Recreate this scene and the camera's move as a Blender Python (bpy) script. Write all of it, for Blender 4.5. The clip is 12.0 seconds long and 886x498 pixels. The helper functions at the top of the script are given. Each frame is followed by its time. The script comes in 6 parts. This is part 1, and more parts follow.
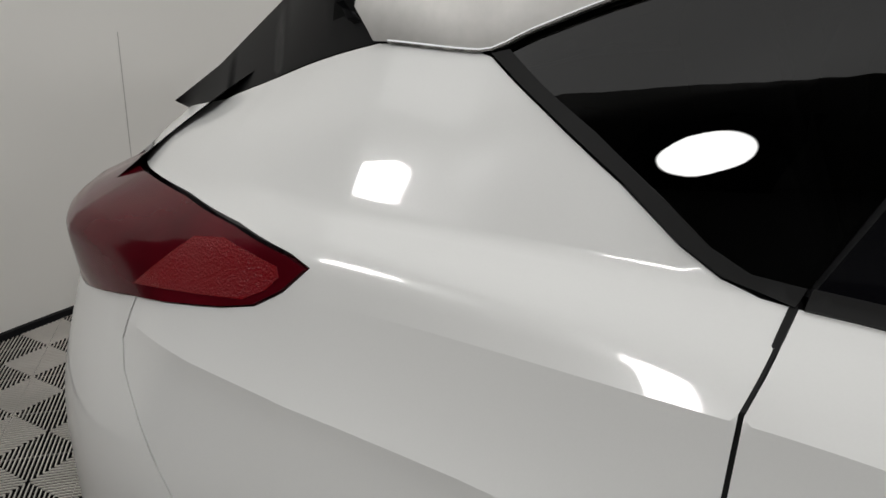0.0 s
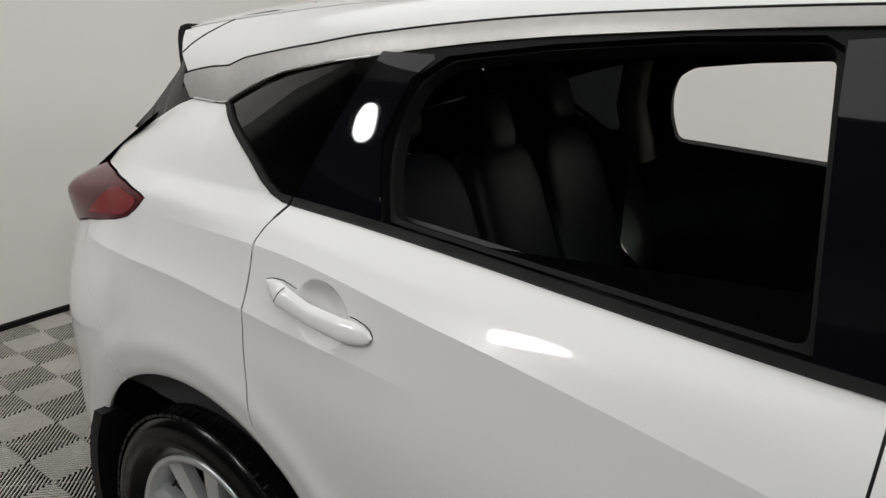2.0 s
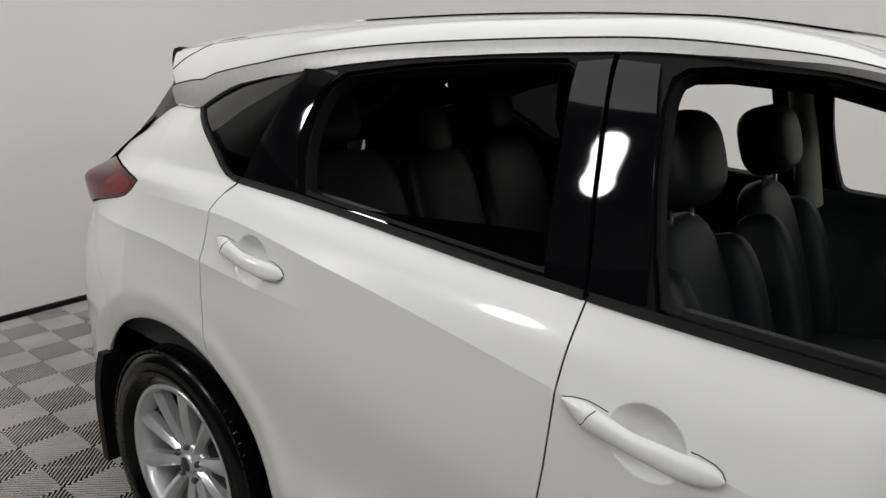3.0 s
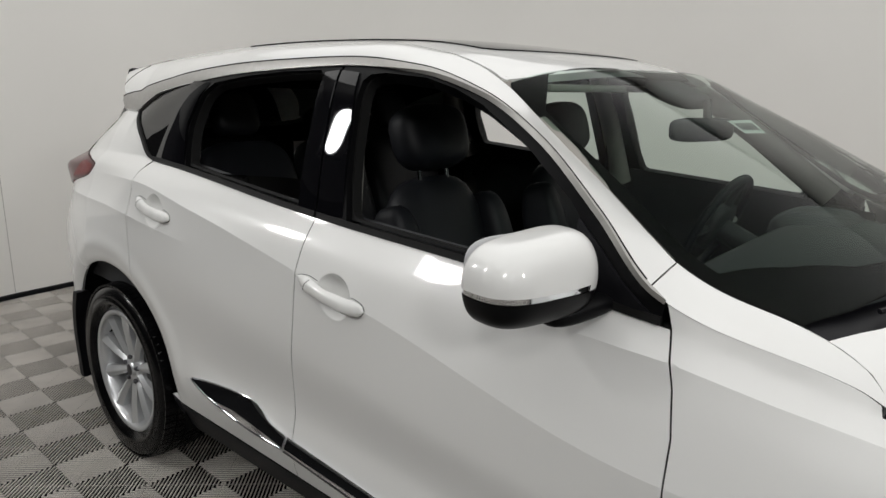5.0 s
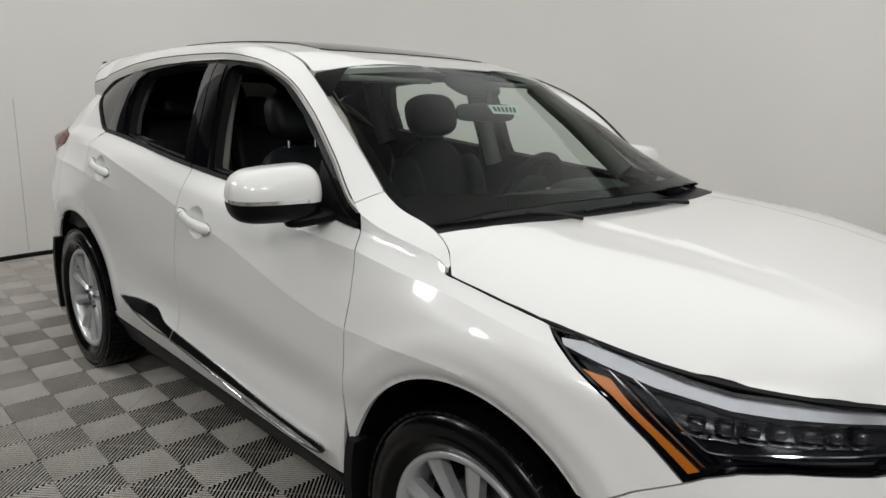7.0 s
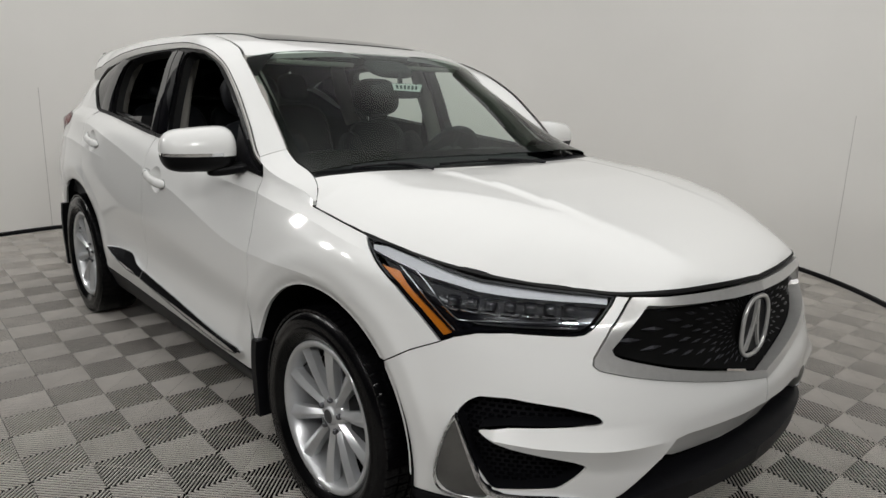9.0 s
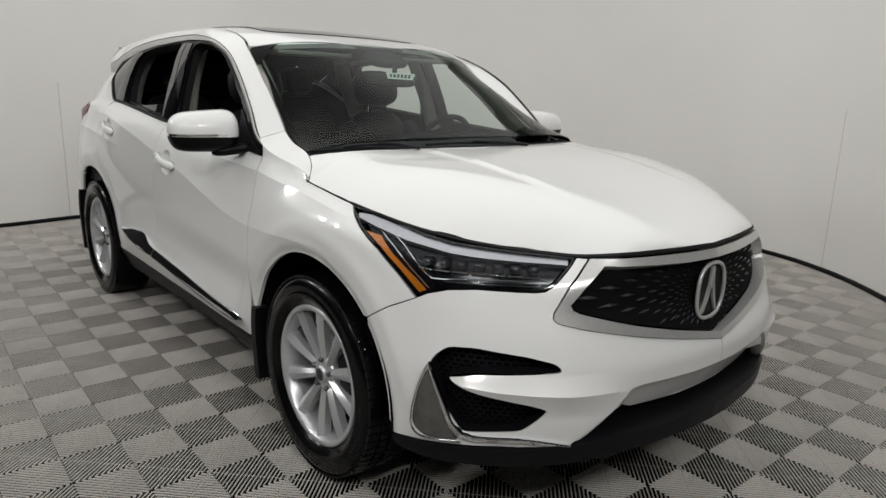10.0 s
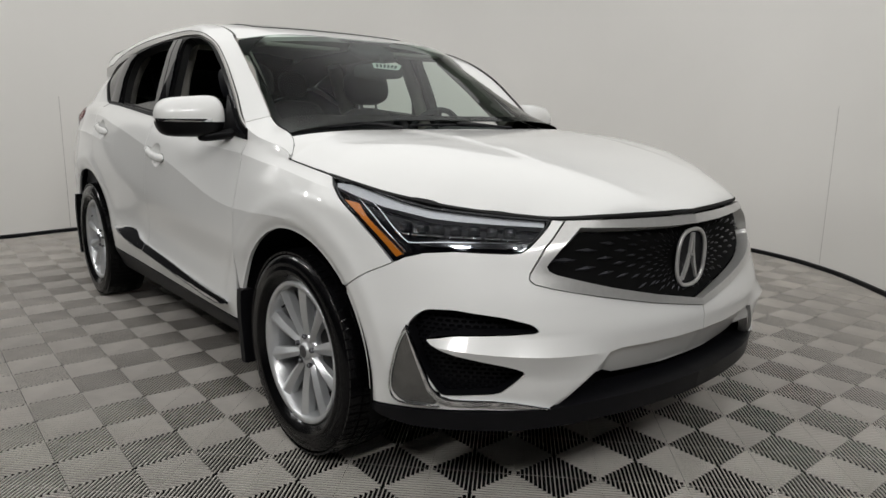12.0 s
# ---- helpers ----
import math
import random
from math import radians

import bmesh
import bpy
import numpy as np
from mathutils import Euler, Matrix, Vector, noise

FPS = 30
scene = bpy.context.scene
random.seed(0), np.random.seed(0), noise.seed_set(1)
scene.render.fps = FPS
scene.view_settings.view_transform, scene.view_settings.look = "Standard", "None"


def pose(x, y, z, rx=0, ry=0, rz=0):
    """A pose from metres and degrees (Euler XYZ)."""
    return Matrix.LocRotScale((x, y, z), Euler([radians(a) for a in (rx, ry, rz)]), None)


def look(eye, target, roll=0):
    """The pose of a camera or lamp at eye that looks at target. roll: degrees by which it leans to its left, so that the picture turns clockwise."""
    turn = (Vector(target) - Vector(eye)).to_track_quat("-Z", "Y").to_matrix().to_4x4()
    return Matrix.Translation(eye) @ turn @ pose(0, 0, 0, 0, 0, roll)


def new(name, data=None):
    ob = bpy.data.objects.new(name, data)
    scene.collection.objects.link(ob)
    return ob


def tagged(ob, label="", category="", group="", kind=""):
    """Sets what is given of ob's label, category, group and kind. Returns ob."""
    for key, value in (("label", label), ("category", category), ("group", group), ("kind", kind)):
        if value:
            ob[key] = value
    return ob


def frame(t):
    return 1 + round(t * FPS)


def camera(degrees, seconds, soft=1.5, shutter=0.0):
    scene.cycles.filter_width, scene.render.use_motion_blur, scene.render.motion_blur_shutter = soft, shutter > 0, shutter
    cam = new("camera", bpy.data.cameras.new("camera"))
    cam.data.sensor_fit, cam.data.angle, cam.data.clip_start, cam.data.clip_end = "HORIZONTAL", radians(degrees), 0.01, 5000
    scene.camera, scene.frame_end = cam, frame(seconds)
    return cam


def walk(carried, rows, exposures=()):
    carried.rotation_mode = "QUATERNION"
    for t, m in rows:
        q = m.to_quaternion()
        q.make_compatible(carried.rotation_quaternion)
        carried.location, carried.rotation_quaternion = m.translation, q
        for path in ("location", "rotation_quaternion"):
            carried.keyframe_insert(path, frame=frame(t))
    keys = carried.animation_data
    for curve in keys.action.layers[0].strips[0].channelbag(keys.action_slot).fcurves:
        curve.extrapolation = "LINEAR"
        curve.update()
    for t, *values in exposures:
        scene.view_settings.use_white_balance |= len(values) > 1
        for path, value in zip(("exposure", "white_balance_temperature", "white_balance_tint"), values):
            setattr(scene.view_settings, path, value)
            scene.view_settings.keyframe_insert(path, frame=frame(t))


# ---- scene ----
from mathutils.geometry import delaunay_2d_cdt

cam = camera(66.1, 12.0)
PATH = [
    (0, (-2.505, -1.383, 1.421), (-3.342, 0.315, 0.778), 2.2),
    (0.5, (-2.272, -1.468, 1.453), (-3.191, 0.192, 0.82), 1.8),
    (1, (-2.028, -1.582, 1.471), (-3.032, 0.034, 0.854), 1.2),
    (1.5, (-1.773, -1.641, 1.486), (-2.826, -0.046, 0.897), 1.3),
    (2, (-1.515, -1.713, 1.512), (-2.609, -0.134, 0.955), 1.6),
    (2.5, (-1.259, -1.807, 1.509), (-2.404, -0.258, 0.972), 1.7),
    (3, (-1.022, -1.866, 1.513), (-2.207, -0.336, 1.009), 1.9),
    (5, (-0.033, -1.991, 1.501), (-1.328, -0.538, 1.038), 0.8),
    (5.5, (0.228, -2.014, 1.499), (-1.084, -0.577, 1.037), 1.0),
    (6, (0.475, -2.047, 1.484), (-0.861, -0.63, 1.026), 1.3),
    (6.5, (0.732, -2.012, 1.472), (-0.627, -0.618, 1.016), 1.6),
    (7, (0.984, -1.999, 1.465), (-0.397, -0.624, 1.015), 2.0),
    (9, (1.75, -1.981, 1.415), (0.299, -0.685, 0.953), 1.8),
    (9.5, (1.879, -2.03, 1.397), (0.413, -0.752, 0.933), 1.9),
    (10, (1.977, -2.032, 1.36), (0.498, -0.766, 0.901), 1.8),
    (10.5, (2.05, -2.001, 1.319), (0.563, -0.742, 0.867), 1.8),
    (11, (2.06, -1.989, 1.278), (0.566, -0.734, 0.839), 1.6),
    (11.5, (2.066, -1.986, 1.244), (0.566, -0.73, 0.826), 1.3),
    (12, (2.069, -1.991, 1.193), (0.565, -0.731, 0.804), 0.9),
]
walk(cam, [(t, look(eye, target, roll)) for t, eye, target, roll in PATH], exposures=[(0.0, -0.30), (0.5, -0.20), (1.0, -0.05), (1.5, 0.0), (12.0, 0.0)])

# ---- light ----
world = bpy.data.worlds.new("studio")
scene.world = world
world.use_nodes = True
world.node_tree.nodes["Background"].inputs[0].default_value = (0.9, 0.95, 1.0, 1)
world.node_tree.nodes["Background"].inputs[1].default_value = 0.02


def disc_lamp(x, y, z, size, watts, target):
    """A round studio lamp: a lit disc that faces the target."""
    data = bpy.data.lights.new("disc_lamp_light", "AREA")
    data.shape, data.size, data.energy, data.color = "DISK", size, watts, (1.0, 0.995, 0.985)
    ob = new("disc_lamp_light", data)
    ob.matrix_world = look((x, y, z), target)
    return ob


# power of the soft overhead lamp added for even top light
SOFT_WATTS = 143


# ---- materials ----
def material(name, colour, rough=0.5, metal=0.0, coat=0.0, coat_rough=0.03, ior=1.5, bump=None, vary=0.0, vary_scale=8.0, rough_vary=0.0, emit=None, transmission=0.0, spec=0.5):
    """A principled material with optional colour drift, roughness drift and bump: bump = (scale, strength, depth)."""
    m = bpy.data.materials.new(name)
    m.use_nodes = True
    nt = m.node_tree
    p = nt.nodes["Principled BSDF"]
    p.inputs["Base Color"].default_value = (*colour, 1)
    p.inputs["Roughness"].default_value = rough
    p.inputs["Metallic"].default_value = metal
    p.inputs["Coat Weight"].default_value = coat
    p.inputs["Coat Roughness"].default_value = coat_rough
    p.inputs["IOR"].default_value = ior
    p.inputs["Transmission Weight"].default_value = transmission
    p.inputs["Specular IOR Level"].default_value = spec
    if emit:
        p.inputs["Emission Color"].default_value = (*emit[:3], 1)
        p.inputs["Emission Strength"].default_value = emit[3]
    at = nt.nodes.new("ShaderNodeTexCoord").outputs["Object"]
    if vary:
        n = nt.nodes.new("ShaderNodeTexNoise")
        n.inputs["Scale"].default_value, n.inputs["Detail"].default_value = vary_scale, 6
        nt.links.new(at, n.inputs["Vector"])
        r = nt.nodes.new("ShaderNodeValToRGB")
        r.color_ramp.elements[0].position, r.color_ramp.elements[1].position = 0.3, 0.7
        r.color_ramp.elements[0].color = (*[c * (1 - vary) for c in colour], 1)
        r.color_ramp.elements[1].color = (*[min(1, c * (1 + vary)) for c in colour], 1)
        nt.links.new(n.outputs["Fac"], r.inputs["Fac"])
        nt.links.new(r.outputs["Color"], p.inputs["Base Color"])
        if rough_vary:
            mr = nt.nodes.new("ShaderNodeMapRange")
            mr.inputs["To Min"].default_value, mr.inputs["To Max"].default_value = rough - rough_vary, rough + rough_vary
            nt.links.new(n.outputs["Fac"], mr.inputs["Value"])
            nt.links.new(mr.outputs["Result"], p.inputs["Roughness"])
    if bump:
        n = nt.nodes.new("ShaderNodeTexNoise")
        n.inputs["Scale"].default_value, n.inputs["Detail"].default_value = bump[0], 4
        nt.links.new(at, n.inputs["Vector"])
        b = nt.nodes.new("ShaderNodeBump")
        b.inputs["Strength"].default_value, b.inputs["Distance"].default_value = bump[1], bump[2]
        nt.links.new(n.outputs["Fac"], b.inputs["Height"])
        nt.links.new(b.outputs["Normal"], p.inputs["Normal"])
    return m


def glass(name, tint, rough=0.0, ior=1.5):
    """Thin pane: clear see-through with a mirror sheen that grows at grazing angles."""
    m = bpy.data.materials.new(name)
    m.use_nodes = True
    nt = m.node_tree
    nt.nodes.remove(nt.nodes["Principled BSDF"])
    out = nt.nodes["Material Output"]
    clear, gloss, mix, fres = (nt.nodes.new("ShaderNode" + k) for k in ("BsdfTransparent", "BsdfGlossy", "MixShader", "Fresnel"))
    clear.inputs["Color"].default_value = (*tint, 1)
    gloss.inputs["Color"].default_value, gloss.inputs["Roughness"].default_value = (1, 1, 1, 1), rough
    fres.inputs["IOR"].default_value = ior
    nt.links.new(fres.outputs[0], mix.inputs[0])
    nt.links.new(clear.outputs[0], mix.inputs[1])
    nt.links.new(gloss.outputs[0], mix.inputs[2])
    nt.links.new(mix.outputs[0], out.inputs["Surface"])
    return m


PAINT = material("pearl_white_paint", (0.79, 0.79, 0.775), 0.30, 0.0, coat=0.8, coat_rough=0.045, bump=(900, 0.015, 0.0005), vary=0.006, vary_scale=500)
BLACK_GLOSS = material("gloss_black_trim", (0.003, 0.003, 0.004), 0.04)
BLACK_SATIN = material("satin_black_trim", (0.004, 0.004, 0.0045), 0.35, spec=0.12)
BLACK_PLASTIC = material("black_plastic", (0.006, 0.006, 0.0075), 0.45, spec=0.2, bump=(700, 0.15, 0.0008), vary=0.15, vary_scale=30)
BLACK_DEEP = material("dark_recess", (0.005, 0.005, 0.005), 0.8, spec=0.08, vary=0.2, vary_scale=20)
RUBBER = material("tyre_rubber", (0.0028, 0.0028, 0.0032), 0.20, spec=0.24, bump=(160, 0.08, 0.001), vary=0.35, vary_scale=14, rough_vary=0.12)
SEAL = material("rubber_seal", (0.006, 0.006, 0.006), 0.6, spec=0.25, bump=(300, 0.1, 0.0005))
CHROME = material("chrome", (0.82, 0.83, 0.85), 0.06, 1.0, vary=0.02, vary_scale=40)
ASSUMED_CURTAIN = material("assumed_curtain", (0.018, 0.018, 0.02), 0.9, vary=0.3, vary_scale=1.5)
SURROUND_METAL = material("brushed_window_metal", (0.44, 0.43, 0.41), 0.40, 0.45, vary=0.05, vary_scale=60)
SATIN = material("satin_silver", (0.58, 0.575, 0.56), 0.30, 0.55, vary=0.04, vary_scale=60)
BROW = material("bright_lamp_brow", (0.52, 0.52, 0.53), 0.30, 0.85, vary=0.04, vary_scale=50)
ALLOY = material("painted_alloy", (0.66, 0.67, 0.68), 0.28, 0.6, coat=0.3, vary=0.03, vary_scale=40)
STEEL = material("brake_steel", (0.16, 0.16, 0.17), 0.35, 1.0, vary=0.1, vary_scale=30)
LEATHER = material("black_leather", (0.010, 0.011, 0.014), 0.5, spec=0.35, bump=(420, 0.35, 0.0015), vary=0.15, vary_scale=16)
CABIN = material("dark_cabin_plastic", (0.030, 0.031, 0.034), 0.6, bump=(500, 0.2, 0.001), vary=0.15, vary_scale=20)
CARPET = material("dark_carpet", (0.010, 0.010, 0.010), 0.95, bump=(260, 0.5, 0.003), vary=0.2, vary_scale=60)
CLOTH = material("grey_beige_lining", (0.30, 0.285, 0.26), 0.85, bump=(500, 0.3, 0.001), vary=0.05, vary_scale=30)
RED_LENS = material("red_lens", (0.075, 0.002, 0.006), 0.12, ior=1.3, vary=0.25, vary_scale=9)
RED_BRIGHT = material("red_reflector", (0.17, 0.002, 0.005), 0.15, ior=1.3, bump=(350, 0.8, 0.002))
AMBER = material("amber_reflector", (0.58, 0.17, 0.008), 0.25, coat=1.0, bump=(300, 0.8, 0.002))
LAMP_BLACK = material("lamp_housing_black", (0.006, 0.006, 0.008), 0.22, spec=0.3)
PANE_CLEAR = glass("clear_pane", (0.62, 0.71, 0.655), ior=1.14)
PANE_TINT = glass("tinted_pane", (0.014, 0.015, 0.016))
PANE_FAR = glass("green_tinted_pane", (0.24, 0.28, 0.24))
LENS = glass("lamp_lens", (0.93, 0.95, 0.97), ior=1.15)
PAPER = material("white_paper", (0.75, 0.80, 0.77), 0.7, vary=0.03, vary_scale=40)
INK = material("dark_ink", (0.03, 0.05, 0.05), 0.7)
WALL = material("matt_wall_paint", (0.86, 0.845, 0.815), 0.6, vary=0.018, vary_scale=0.9, bump=(40, 0.04, 0.002))
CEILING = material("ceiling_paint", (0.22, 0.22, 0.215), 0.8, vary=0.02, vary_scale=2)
TILE_LIGHT = material("grey_tile_plastic", (0.62, 0.585, 0.54), 0.5, vary=0.13, vary_scale=5, rough_vary=0.08, bump=(120, 0.12, 0.001))


def uneven(m, spread, scuff_scale, scuff):
    """Makes alike pieces differ in tone from one to the next and adds pale scuffs in their own shape."""
    nt = m.node_tree
    p = nt.nodes["Principled BSDF"]
    link = p.inputs["Base Color"].links[0]
    source = link.from_socket
    info, span, noise, ramp, mix, wear = (nt.nodes.new("ShaderNode" + k) for k in ("ObjectInfo", "MapRange", "TexNoise", "ValToRGB", "MixRGB", "MixRGB"))
    span.inputs["To Min"].default_value, span.inputs["To Max"].default_value = 1 - spread, 1 + spread
    nt.links.new(info.outputs["Random"], span.inputs["Value"])
    mix.blend_type, mix.inputs[0].default_value = "MULTIPLY", 1.0
    nt.links.new(source, mix.inputs[1])
    nt.links.new(span.outputs["Result"], mix.inputs[2])
    place = nt.nodes.new("ShaderNodeNewGeometry")
    noise.inputs["Scale"].default_value, noise.inputs["Detail"].default_value, noise.inputs["Distortion"].default_value = scuff_scale, 8, 1.2
    nt.links.new(place.outputs["Position"], noise.inputs["Vector"])
    ramp.color_ramp.elements[0].position, ramp.color_ramp.elements[1].position = 0.56, 0.72
    nt.links.new(noise.outputs["Fac"], ramp.inputs["Fac"])
    wear.inputs[2].default_value = (*scuff, 1)
    scale = nt.nodes.new("ShaderNodeMath")
    scale.operation = "MULTIPLY"
    scale.inputs[1].default_value = 0.35
    nt.links.new(ramp.outputs["Color"], scale.inputs[0])
    nt.links.new(scale.outputs[0], wear.inputs[0])
    nt.links.new(mix.outputs[0], wear.inputs[1])
    nt.links.new(wear.outputs[0], p.inputs["Base Color"])


uneven(TILE_LIGHT, 0.07, 6.0, (0.74, 0.71, 0.66))
LAMP_FACE = material("lamp_face", (0.9, 0.9, 0.9), 0.5, emit=(1.0, 0.985, 0.96, 7.0))



# ---- the car body as a sheet over (s, z): s runs along the plan outline, z is height ----
def smooth_curve(points):
    """A monotone cubic through (t, value) pairs, held level past the ends."""
    t, v = np.array(sorted(points), float).T
    h, d = np.diff(t), np.diff(v) / np.diff(t)
    m = np.zeros(len(t))
    m[0], m[-1] = d[0], d[-1]
    if len(t) > 2:
        w1, w2 = 2 * h[1:] + h[:-1], h[1:] + 2 * h[:-1]
        ok = d[:-1] * d[1:] > 0
        den = np.where(ok, w1 / np.where(ok, d[:-1], 1) + w2 / np.where(ok, d[1:], 1), 1)
        m[1:-1] = np.where(ok, (w1 + w2) / den, 0)

    def at(q):
        q = np.clip(np.asarray(q, float), t[0], t[-1])
        i = np.clip(np.searchsorted(t, q, side="right") - 1, 0, len(h) - 1)
        u = (q - t[i]) / h[i]
        return ((1 + 2 * u) * (1 - u) ** 2 * v[i] + u * (1 - u) ** 2 * h[i] * m[i]
                + u * u * (3 - 2 * u) * v[i + 1] + u * u * (u - 1) * h[i] * m[i + 1])

    return at


def spline_points(points, n):
    """n points along a smooth open curve (centripetal-like Catmull-Rom)."""
    p = np.array(points, float)
    p = np.vstack([2 * p[0] - p[1], p, 2 * p[-1] - p[-2]])
    out = []
    for a, b, c, d in zip(p[:-3], p[1:-2], p[2:-1], p[3:]):
        for u in np.linspace(0, 1, 24, endpoint=False):
            out.append(0.5 * (2 * b + (c - a) * u + (2 * a - 5 * b + 4 * c - d) * u * u + (3 * b - a - 3 * c + d) * u ** 3))
    out = np.array(out + [p[-2]])
    far = np.r_[0, np.cumsum(np.linalg.norm(np.diff(out, axis=0), axis=1))]
    q = np.linspace(0, far[-1], n)
    return np.stack([np.interp(q, far, column) for column in out.T], 1)


WIDE = 0.965
_nose = spline_points([(0.0, -WIDE), (0.25, -0.957), (0.45, -0.925), (0.62, -0.862), (0.78, -0.73), (0.89, -0.57), (0.955, -0.38), (0.99, -0.16), (1.0, 0.0)], 240)
_tail = spline_points([(-2.9, -WIDE), (-3.14, -0.938), (-3.35, -0.866), (-3.53, -0.745), (-3.67, -0.56), (-3.77, -0.3), (-3.80, 0.0)], 240)
_fs = np.r_[0, np.cumsum(np.linalg.norm(np.diff(_nose, axis=0), axis=1))]
_ts = np.r_[0, np.cumsum(np.linalg.norm(np.diff(_tail, axis=0), axis=1))]
NOSE_S, TAIL_S = _fs[-1], -2.9 - _ts[-1]
_all_s = np.r_[(-2.9 - _ts)[:0:-1], -2.9, 0.0, _fs[1:]]
_all_p = np.vstack([_tail[:0:-1], [(-2.9, -WIDE)], _nose])
_all_p[len(_tail) - 1] = (-2.9, -WIDE)


def line(*rows):
    return smooth_curve([(r[0], r[1]) for r in rows]), smooth_curve([(r[0], r[2]) for r in rows])


# each key line: rows of s, height, inset from the outline
BOTTOM = line((-4.6, 0.25, 0.08), (-2.3, 0.28, 0.075), (-0.5, 0.29, 0.075), (0.45, 0.24, 0.03), (1.65, 0.21, 0.04))
HEM = line((-4.6, 0.38, 0.02), (-2.3, 0.385, 0.035), (-0.5, 0.37, 0.03), (0.4, 0.36, 0.01), (1.65, 0.355, 0.01))
TRIM = line((-4.6, 0.50, 0.0), (-3.4, 0.50, 0.012), (-3.0, 0.50, 0.024), (-2.3, 0.51, 0.024), (-1.9, 0.50, 0.012), (-0.7, 0.46, 0.013), (-0.4, 0.455, 0.022), (0.4, 0.46, 0.012), (0.7, 0.46, 0.0), (1.65, 0.46, 0.0))
SCOOP = line((-4.6, 0.62, 0.0), (-3.4, 0.62, 0.01), (-3.0, 0.62, 0.022), (-2.4, 0.62, 0.024), (-1.5, 0.60, 0.028), (-0.6, 0.58, 0.028), (-0.3, 0.58, 0.024), (0.4, 0.57, 0.014), (0.7, 0.57, 0.0), (1.65, 0.57, 0.0))
SWELL = line((-4.6, 0.80, 0.0), (-3.4, 0.80, 0.006), (-3.0, 0.85, 0.012), (-2.5, 0.90, 0.010), (-1.5, 0.80, 0.010), (-0.45, 0.70, 0.018), (0.0, 0.70, 0.02), (0.35, 0.66, 0.02), (1.0, 0.66, 0.02), (1.65, 0.66, 0.03))
CREASE = line((-4.6, 0.98, 0.06), (-3.5, 1.06, 0.06), (-3.2, 1.105, 0.068), (-2.9, 1.154, 0.076), (-2.5, 1.158, 0.05), (-2.04, 1.105, 0.03), (-1.2, 0.962, 0.02), (-0.45, 0.826, 0.02), (0.0, 0.84, 0.015), (0.35, 0.80, 0.03), (0.53, 0.77, 0.04), (0.9, 0.76, 0.055), (1.25, 0.75, 0.05), (1.65, 0.75, 0.05))
BELT = line((-4.6, 1.10, 0.15), (-3.6, 1.195, 0.175), (-3.5, 1.20, 0.162), (-3.3, 1.208, 0.140), (-2.9, 1.235, 0.135), (-2.5, 1.226, 0.127), (-1.5, 1.156, 0.09), (-0.5, 1.083, 0.117), (-0.17, 1.03, 0.12), (0.2, 0.993, 0.095), (0.44, 0.953, 0.13), (0.72, 0.922, 0.165), (0.93, 0.907, 0.16), (1.05, 0.902, 0.13), (1.24, 0.91, 0.08), (1.65, 0.902, 0.07))
FRAME = line((-3.6, 1.262, 0.245), (-3.5, 1.278, 0.235), (-3.3, 1.306, 0.246), (-3.1, 1.352, 0.25), (-2.915, 1.398, 0.239), (-2.789, 1.394, 0.229), (-2.735, 1.415, 0.230), (-2.66, 1.444, 0.231), (-2.541, 1.48, 0.233), (-2.306, 1.528, 0.236), (-1.917, 1.559, 0.244), (-1.551, 1.568, 0.251), (-1.229, 1.544, 0.227), (-1.017, 1.488, 0.211), (-0.835, 1.396, 0.18), (-0.673, 1.264, 0.15), (-0.537, 1.139, 0.125), (-0.45, 1.105, 0.125), (-0.2, 1.056, 0.130), (-0.15, 1.036, 0.122))
EAVES = line((-3.6, 1.40, 0.36), (-3.04, 1.548, 0.32), (-2.8, 1.577, 0.332), (-2.4, 1.606, 0.342), (-1.9, 1.623, 0.345), (-1.49, 1.619, 0.345), (-1.24, 1.586, 0.345), (-1.15, 1.559, 0.345), (-1.036, 1.511, 0.318), (-0.896, 1.411, 0.302), (-0.713, 1.285, 0.276), (-0.6, 1.206, 0.256), (-0.535, 1.166, 0.240), (-0.45, 1.138, 0.222), (-0.3, 1.112, 0.196), (-0.2, 1.08, 0.16), (-0.15, 1.040, 0.126))


def _cubic(z, zk, dk):
    """Monotone cubic along z with knots that differ from point to point: zk, dk of shape (n, K)."""
    n, K = zk.shape
    h = np.maximum(np.diff(zk, axis=1), 1e-4)
    e = np.diff(dk, axis=1) / h
    m = np.zeros((n, K))
    m[:, 0], m[:, -1] = e[:, 0], e[:, -1]
    if K > 2:
        ok = e[:, :-1] * e[:, 1:] > 0
        w1, w2 = 2 * h[:, 1:] + h[:, :-1], h[:, 1:] + 2 * h[:, :-1]
        den = np.where(ok, w1 / np.where(ok, e[:, :-1], 1) + w2 / np.where(ok, e[:, 1:], 1), 1)
        m[:, 1:-1] = np.where(ok, (w1 + w2) / den, 0)
    i = np.clip((z[:, None] >= zk).sum(1) - 1, 0, K - 2)
    r = np.arange(n)
    u = (z - zk[r, i]) / h[r, i]
    low, high = u < 0, u > 1
    u = np.clip(u, 0, 1)
    out = ((1 + 2 * u) * (1 - u) ** 2 * dk[r, i] + u * (1 - u) ** 2 * h[r, i] * m[r, i]
           + u * u * (3 - 2 * u) * dk[r, i + 1] + u * u * (u - 1) * h[r, i] * m[r, i + 1])
    out = np.where(low, dk[:, 0] + (z - zk[:, 0]) * m[:, 0], out)
    return np.where(high, dk[:, -1] + (z - zk[:, -1]) * m[:, -1], out)


